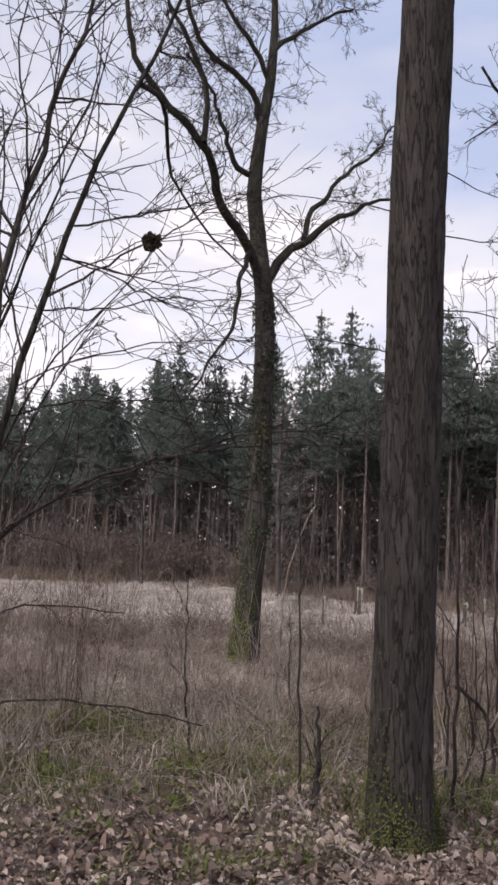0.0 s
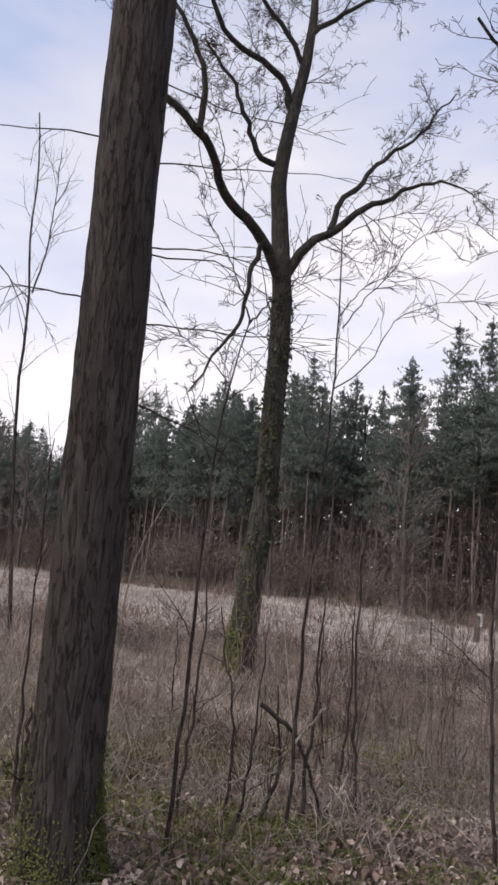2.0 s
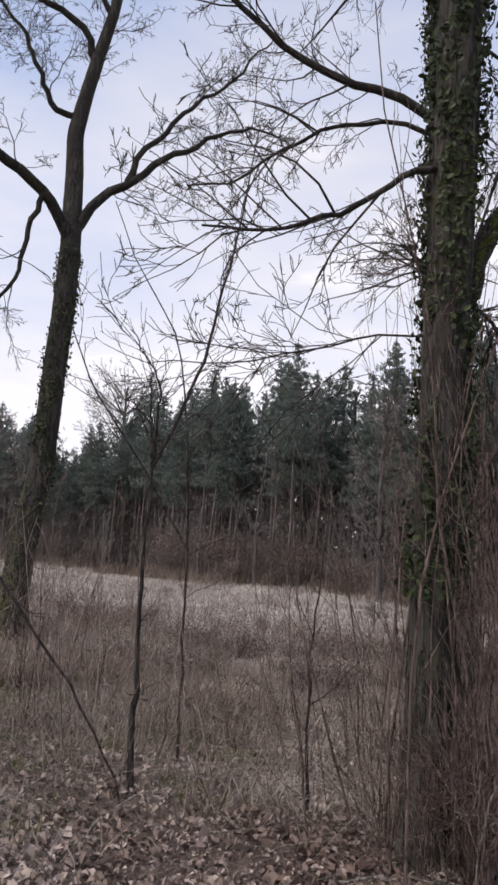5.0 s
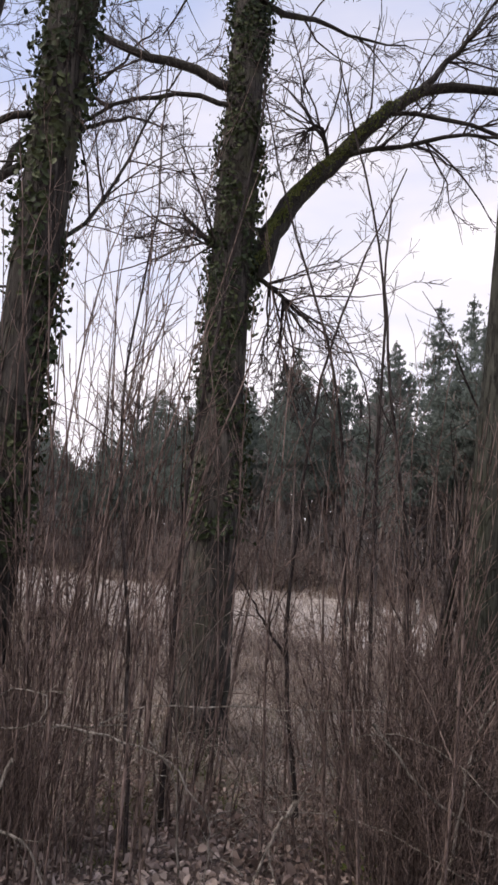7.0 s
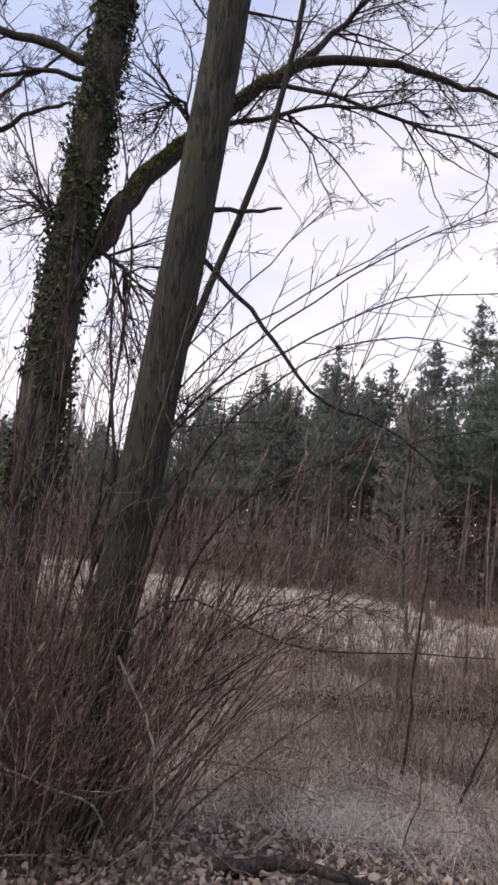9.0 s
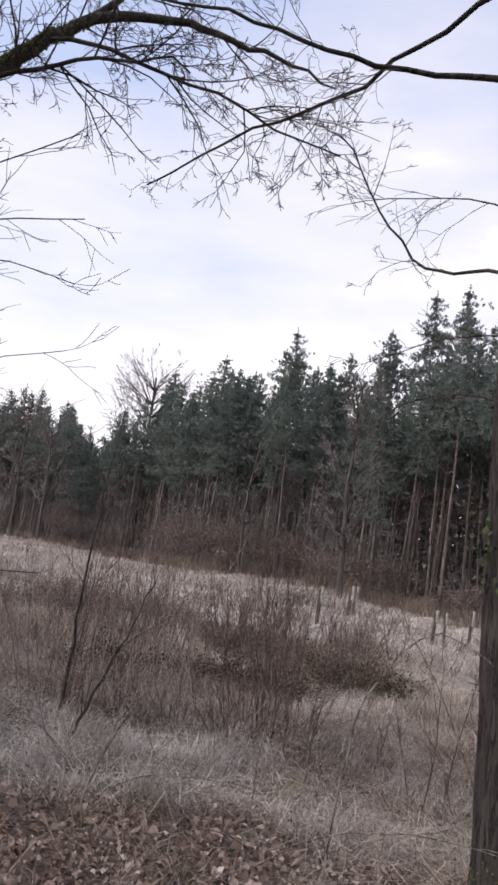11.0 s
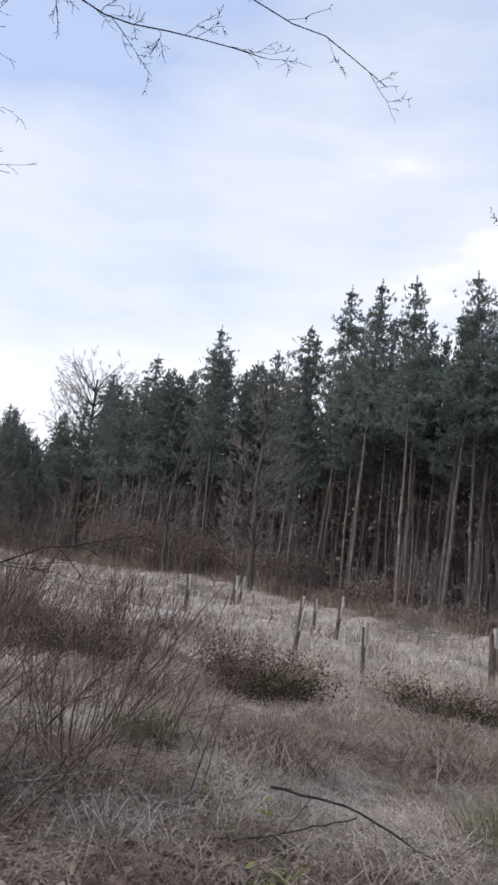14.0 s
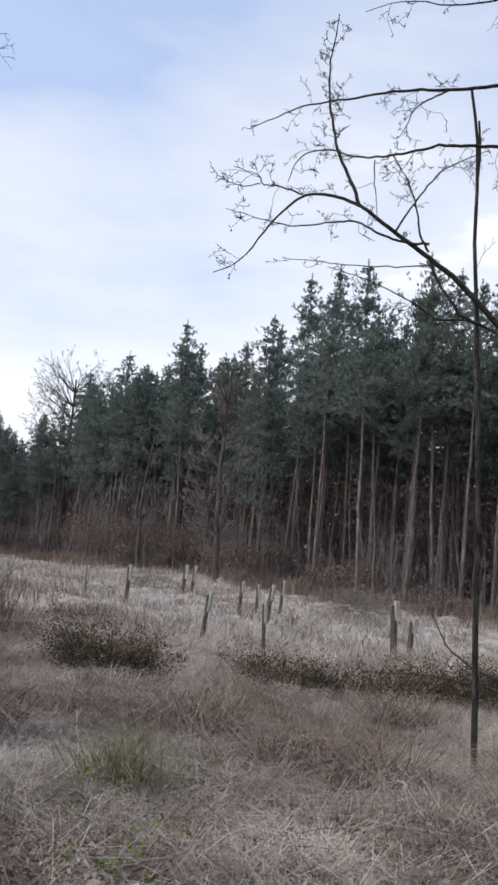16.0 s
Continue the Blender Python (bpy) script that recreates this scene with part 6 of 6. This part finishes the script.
def make_cover():
    rng = np.random.default_rng(51)
    # fallen leaves beside the ride
    n = 100000
    x = rng.uniform(-1.5, 26, n)
    y = 2.4 + rng.gamma(2.2, 1.0, n) * np.interp(x, [4, 8, 12, 14, 17], [0.72, 1.25, 1.2, 0.85, 0.8])
    ok = rng.random(n) < np.interp(x, [0, 12, 16, 20, 26], [1, 1, 1.0, 0.65, 0.55])
    x, y = x[ok], y[ok]
    pos = np.stack([x, y, ground_z(x, y) + rng.uniform(0.006, 0.04, len(x))], 1)
    nrm = rng.normal(0, 0.6, (len(x), 3)) + (0, 0, 1)
    stuff("leaf_litter", "fallen brown and grey oak leaves on the soil", "leaves", leaves("leaf_litter", rng, pos, nrm, np.clip(rng.lognormal(-4.15, 0.48, len(x)), 0.006, 0.040), 0.9), LITTER)
    # fallen twigs
    st = []
    for _ in range(1500):
        a, b = rng.uniform(-1, 25), 2.9 + rng.gamma(1.6, 1.3)
        g = rng.uniform(0, 6.28)
        st.append(wander(rng, (a, b, gz(a, b) + rng.uniform(0.005, 0.05)), (math.cos(g), math.sin(g), rng.normal(0.05, 0.12)), rng.uniform(0.10, 0.6), 5, 0.16, -0.02, rng.uniform(0.002, 0.006), 0.0015))
    stuff("fallen_twigs", "thin grey fallen twigs on the leaf litter", "twigs", tubes("fallen_twigs", st, 4), PALE_WOOD)
    x, y = scatter(rng, 2400, -1.5, 5.5, 3.9, 8.5, 0.8)
    stuff("green_moss", "low green moss and seedlings in the litter", "moss", tussocks("green_moss", rng, x, y, 20, 0.10, (0.05, 0.16), (0.4, 1.6), 0.006), MOSS)
    # pale grass of the clearing
    x, y = scatter(rng, 5600, -3, 30, 8, 22, 0.6)
    ok = rng.random(len(x)) < np.interp(x, [4, 14], [0.45, 1.0]) * np.interp(y, [8, 14], [0.5, 1.0])
    x, y = x[ok], y[ok]
    stuff("dry_grass", "pale dry tussock grass across the clearing", "grass", tussocks("dry_grass", rng, x, y, 30, 0.10, (0.18, 0.48), (0.2, 1.3), 0.0035), STRAW)
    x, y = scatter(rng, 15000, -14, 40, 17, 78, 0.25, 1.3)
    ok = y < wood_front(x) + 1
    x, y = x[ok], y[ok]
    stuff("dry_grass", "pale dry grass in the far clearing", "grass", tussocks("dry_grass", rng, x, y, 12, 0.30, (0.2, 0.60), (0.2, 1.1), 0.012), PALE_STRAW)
    x, y = scatter(rng, 2200, -12, 36, 19, 74, 0.45, 1.3)
    ok = y < wood_front(x) + 1
    x, y = x[ok], y[ok]
    stuff("dead_bracken", "brown dead bracken scattered through the far grass", "bracken", tussocks("dead_bracken", rng, x, y, 14, 0.35, (0.25, 0.75), (0.2, 1.2), 0.014), BRACKEN)
    x = rng.uniform(-24, 38, 2600)
    y = wood_front(x) - np.abs(rng.normal(0, 2.6, 2600)) + 1.0
    ok = np.array([noise.noise((a * 0.35, b * 0.35, 7.7)) > rng.normal(-0.1, 0.15) for a, b in zip(x, y)])
    x, y = x[ok], y[ok]
    stuff("dead_bracken", "tall brown dead growth along the foot of the wood", "bracken", tussocks("dead_bracken", rng, x, y, 16, 0.35, (0.4, 1.5), (0.1, 0.9), 0.016), BRACKEN)
    x, y = scatter(rng, 4000, 14.5, 28, 3.0, 9.5, 1.6)
    ok = rng.random(len(x)) < np.interp(x + 0.5 * (y - 4), [14.5, 17.5], [0.15, 1.0])
    x, y = x[ok], y[ok]
    stuff("dry_grass", "matted pale dry grass beside the ride", "grass", tussocks("dry_grass", rng, x, y, 34, 0.09, (0.07, 0.24), (0.7, 3.0), 0.0024), FADED)
    x, y = scatter(rng, 2600, 11.4, 16.0, 4.6, 11.5, 1.1)
    stuff("dry_grass", "thin pale dry grass among dead leaves", "grass", tussocks("dry_grass", rng, x, y, 20, 0.10, (0.10, 0.34), (0.4, 1.9), 0.0032), PALE_STRAW)
    x, y = scatter(rng, 2300, 13.5, 28, 2.9, 12, 1.9)
    stuff("dead_grass", "brown matted dead grass and stems", "grass", tussocks("dead_grass", rng, x, y, 26, 0.12, (0.08, 0.28), (0.7, 2.8), 0.0026), BRACKEN)
    x, y = scatter(rng, 1900, 16.2, 21.5, 4.4, 12.5, 0.8)
    stuff("dry_grass", "pale bleached grass between the bare shoots", "grass", tussocks("dry_grass", rng, x, y, 26, 0.10, (0.10, 0.34), (0.5, 2.4), 0.003), PALE_STRAW)
    # hummocks of collapsed grass
    x, y = scatter(rng, 520, 15.5, 29, 4.0, 14, 0.5)
    stuff("dry_grass", "hummocks of collapsed pale dead grass", "grass", tussocks("dry_grass", rng, x, y, 110, 0.15, (0.20, 0.42), (0.9, 3.2), 0.0028), FADED)
    # brown dead stalks in front of the clearing
    st = []
    x, y = scatter(rng, 3200, -2, 8, 4.0, 6.5, 0.9)
    x2, y2 = scatter(rng, 7600, -2, 24, 4.8, 14, 0.45)
    x, y = np.r_[x, x2], np.r_[y, y2]
    for a, b in zip(x, y):
        h = rng.uniform(0.15, 0.85) * (1.0 if a < 14 else 0.55) * (0.55 if b < 5.2 else 1.0)
        st.append(wander(rng, (a, b, gz(a, b) - 0.02), (rng.normal(0, 0.45), rng.normal(0, 0.45), 1), h, 5, 0.20, 0, rng.uniform(0.0016, 0.004), 0.001))
    for _ in range(650):
        a, b = rng.uniform(-2, 14.5), rng.uniform(5.2, 11)
        r = rng.uniform(0.003, 0.006)
        w = wander(rng, (a, b, gz(a, b) - 0.02), (rng.normal(0, 0.16), rng.normal(0, 0.16), 1), rng.uniform(0.7, 1.9), 6, 0.08, 0, r, 0.0015)
        st.append(w)
        sprout(rng, w, 3, 0.4, 1.0, (0.2, 0.5), (0.3, 0.8), 0.1, 0.02, 1, st, 5, 0.007, 2)
    stuff("dead_stalks", "brown dead stalks and shoots", "stalks", tubes("dead_stalks", st, 3), STALK)
    # arching bramble canes tangle through the rough growth
    canes = []
    for _ in range(520):
        a, b = rng.uniform(-2.5, 15.5), 4.1 + rng.gamma(1.7, 2.0)
        g = rng.uniform(0, 6.28)
        lean = rng.uniform(0.2, 1.2)
        c = wander(rng, (a, b, gz(a, b) - 0.02), (math.cos(g) * lean, math.sin(g) * lean, 1.0), rng.uniform(0.6, 2.2), 10, 0.10, -rng.uniform(0.08, 0.24), rng.uniform(0.0025, 0.0055), 0.0015)
        c[0][:, 2] = np.maximum(c[0][:, 2], ground_z(c[0][:, 0], c[0][:, 1]) + 0.01)
        canes.append(c)
        sprout(rng, c, 3, 0.2, 0.9, (0.1, 0.4), (0.5, 1.1), 0.18, -0.03, 1, canes, 5, 0.007, 2)
    stuff("bramble_canes", "thin grey-brown arching bramble canes in the rough growth", "brambles", tubes("bramble_canes", canes, 4), PALE_WOOD)
    # faded grass in loose patches between the brush
    x, y = scatter(rng, 3600, -3, 14, 4.6, 16, 0.7)
    stuff("dry_grass", "faded dead grass in loose patches between brush", "grass", tussocks("dry_grass", rng, x, y, 24, 0.12, (0.12, 0.42), (0.5, 2.2), 0.0036), FADED)
    # rusty dead bracken and low brush
    x, y = scatter(rng, 4200, -3, 18, 7.0, 21, 0.40)
    ok = (x < 15.5) | (y > 13)
    x, y = x[ok], y[ok]
    stuff("dead_bracken", "rusty brown dead bracken and low brush", "bracken", tussocks("dead_bracken", rng, x, y, 26, 0.16, (0.15, 0.55), (0.3, 1.6), 0.006), BRACKEN)
    # green patches of low growth
    x, y = scatter(rng, 4400, -2, 26, 4.2, 10, 0.9)
    ok = rng.random(len(x)) < np.interp(x, [0, 5, 8, 13, 16, 26], [1, 0.9, 0.35, 0.35, 0.22, 0.22])
    x, y = x[ok], y[ok]
    stuff("green_grass", "small patches of green grass and moss", "grass", tussocks("green_grass", rng, x, y, 15, 0.08, (0.05, 0.22), (0.3, 1.4), 0.004), MOSS)


make_cover()

# ---------------------------------------------------------------- bare trees at the wood and brush piles
bare_tree((3.28, 80.16), 23.2, 6.0, 71, "wide round crown of a leafless tree above the wood", tip=0.013, limbs=44, low=0.55)
bare_tree((-9.0, 80.0), 17.5, 4.0, 78, "leafless grey tree at the edge of the wood", tip=0.018, limbs=26)
bare_tree((-5.2, 76.0), 15.0, 3.2, 79, "leafless grey tree at the edge of the wood", tip=0.016, limbs=24)
bare_tree((-2.5, 82), 14.5, 2.8, 72, "leafless grey tree at the edge of the wood", tip=0.02, limbs=24)
bare_tree((19.0, 62.0), 19.4, 2.0, 73, "slim leafless birch between the pines", tip=0.012, limbs=18)
bare_tree((22.3, 60.0), 19.2, 2.0, 74, "slim leafless birch between the pines", tip=0.012, limbs=18)
bare_tree((20.4, 45.0), 15.6, 3.0, 75, "tall grey leafless tree before the dark pines", tip=0.013, limbs=42, low=0.22)
bare_tree((14.5, 56.0), 12.0, 2.6, 76, "small leafless tree before the dark pines", tip=0.010, limbs=18, low=0.2)
bare_tree((33.0, 44.0), 18.0, 2.2, 77, "slim leafless birch between the pines", tip=0.011, limbs=18)


def brush_pile(foot, size, n, seed):
    rng = np.random.default_rng(seed)
    ob = thing("brush_pile", "heap of grey cut branches in the clearing", "brush pile", (foot[0], foot[1], gz(*foot)), "brush piles")
    st = []
    for _ in range(n):
        a = rng.uniform(0, 6.28)
        d = abs(rng.normal(0, 0.45)) * size
        h = max(0.02, 0.55 * size * (1 - (d / size) ** 2) * rng.random())
        p = (foot[0] + math.cos(a) * d, foot[1] + math.sin(a) * d * 0.7, gz(*foot) + h)
        b = rng.uniform(0, 6.28)
        st.append(wander(rng, p, (math.cos(b), math.sin(b), rng.uniform(-0.15, 0.35)), rng.uniform(0.5, 1.5), 5, 0.12, -0.02, rng.uniform(0.006, 0.016), 0.004))
    add_twigs(ob, st, PALE_WOOD, 4)


brush_pile((26.6, 31.0), 2.6, 420, 81)
brush_pile((14.5, 60.0), 2.6, 260, 82)
brush_pile((17.6, 36.0), 1.6, 160, 83)


def sedge(foot, seed):
    rng = np.random.default_rng(seed)
    ob = thing("grass_tussock", "tall grey-green arching sedge tussock in the grass", "grass", (foot[0], foot[1], gz(*foot)))
    for j in range(6):
        k = 90
        g = j * 1.05
        out = rng.uniform(0.0, 0.25, k)
        pos = np.stack([np.cos(g) * out + rng.normal(0, 0.06, k), 0.8 * np.sin(g) * out + rng.normal(0, 0.05, k), np.full(k, -0.02)], 1)
        part("blade_tuft", blades("blade_tuft", rng, pos, rng.uniform(0.22, 0.62, k), rng.uniform(0.2, 1.4, k), np.full(k, 0.0036)), SEDGE, ob)


sedge((21.05, 5.2), 91)
sedge((18.6, 6.6), 92)


def dead_clump(foot, seed, size=1.0):
    rng = np.random.default_rng(seed)
    ob = thing("dead_fern", "collapsed clump of rusty dead fern in the grass", "fern", (foot[0], foot[1], gz(*foot)), "dead ferns")
    for j in range(7):
        k = 80
        g = j * 0.9 + rng.normal(0, 0.2)
        out = rng.uniform(0.0, 0.30, k) * size
        pos = np.stack([np.cos(g) * out + rng.normal(0, 0.07 * size, k), np.sin(g) * out + rng.normal(0, 0.07 * size, k), np.full(k, -0.02)], 1)
        part("frond", blades("frond", rng, pos, rng.uniform(0.18, 0.48, k) * size, rng.uniform(0.8, 2.4, k), np.full(k, 0.005)), BRACKEN, ob)


for spot, seed, size in (((22.35, 6.9), 95, 1.2), ((20.6, 9.4), 96, 1.3), ((23.4, 8.8), 97, 1.0), ((18.9, 8.2), 98, 1.2), ((13.6, 8.8), 99, 1.3)):
    dead_clump(spot, seed, size)


def seedling(foot, seed, size):
    """A low clump of evergreen bramble or honeysuckle leaves."""
    rng = np.random.default_rng(seed)
    ob = thing("green_seedling", "low clump of fresh green leaves in the litter", "plant", (foot[0], foot[1], gz(*foot)), "green seedlings")
    st = []
    for _ in range(9):
        a = rng.uniform(0, 6.28)
        st.append(wander(rng, (0, 0, -0.02), (math.cos(a) * 0.9, math.sin(a) * 0.9, 0.8), rng.uniform(0.12, 0.34) * size, 6, 0.15, -0.05, 0.003, 0.0012))
    part("cane_growth", tubes("canes", st, 4), STALK, ob)
    tips = np.concatenate([p[1:] for p, r in st])
    k = int(90 * size)
    pos = tips[rng.integers(0, len(tips), k)] + rng.normal(0, 0.03, (k, 3))
    pos[:, 2] = np.maximum(pos[:, 2], 0.01)
    part("leaf_growth", leaves("leaves", rng, pos, rng.normal(0, 0.6, (k, 3)) + (0, 0, 1), rng.uniform(0.012, 0.028, k)), FRESH, ob, "yellow-green leaves")


for i, spot in enumerate([(19.2, 5.42), (19.46, 4.06), (21.68, 5.58), (19.33, 4.94), (5.59, 7.31), (4.87, 5.25), (0.82, 5.95), (1.86, 7.17), (1.76, 5.39), (1.46, 4.9), (0.95, 4.74), (6.46, 15.29), (10.8, 4.46), (20.96, 4.57), (21.18, 3.94), (5.15, 6.04)]):
    seedling(spot, 500 + i, 0.8 + 0.12 * (i % 5))
dead_clump((6.32, 10.1), 94, 1.3)
for i, (spot, size) in enumerate([((18.2, 5.3), 1.1), ((19.6, 6.6), 1.4), ((21.4, 7.7), 1.5), ((20.2, 8.0), 1.2), ((22.9, 6.3), 1.3), ((23.8, 10.2), 1.5), ((21.9, 10.4), 1.3), ((17.4, 8.8), 1.2), ((18.4, 10.4), 1.4), ((24.2, 6.0), 1.2),
                                  ((3.0, 8.2), 1.3), ((1.0, 9.6), 1.4), ((5.6, 9.2), 1.2), ((7.6, 8.6), 1.2), ((2.2, 11.5), 1.5), ((8.2, 10.8), 1.4), ((12.4, 8.2), 1.2), ((14.6, 9.4), 1.3), ((11.4, 10.6), 1.4)]):
    dead_clump(spot, 600 + i, size)
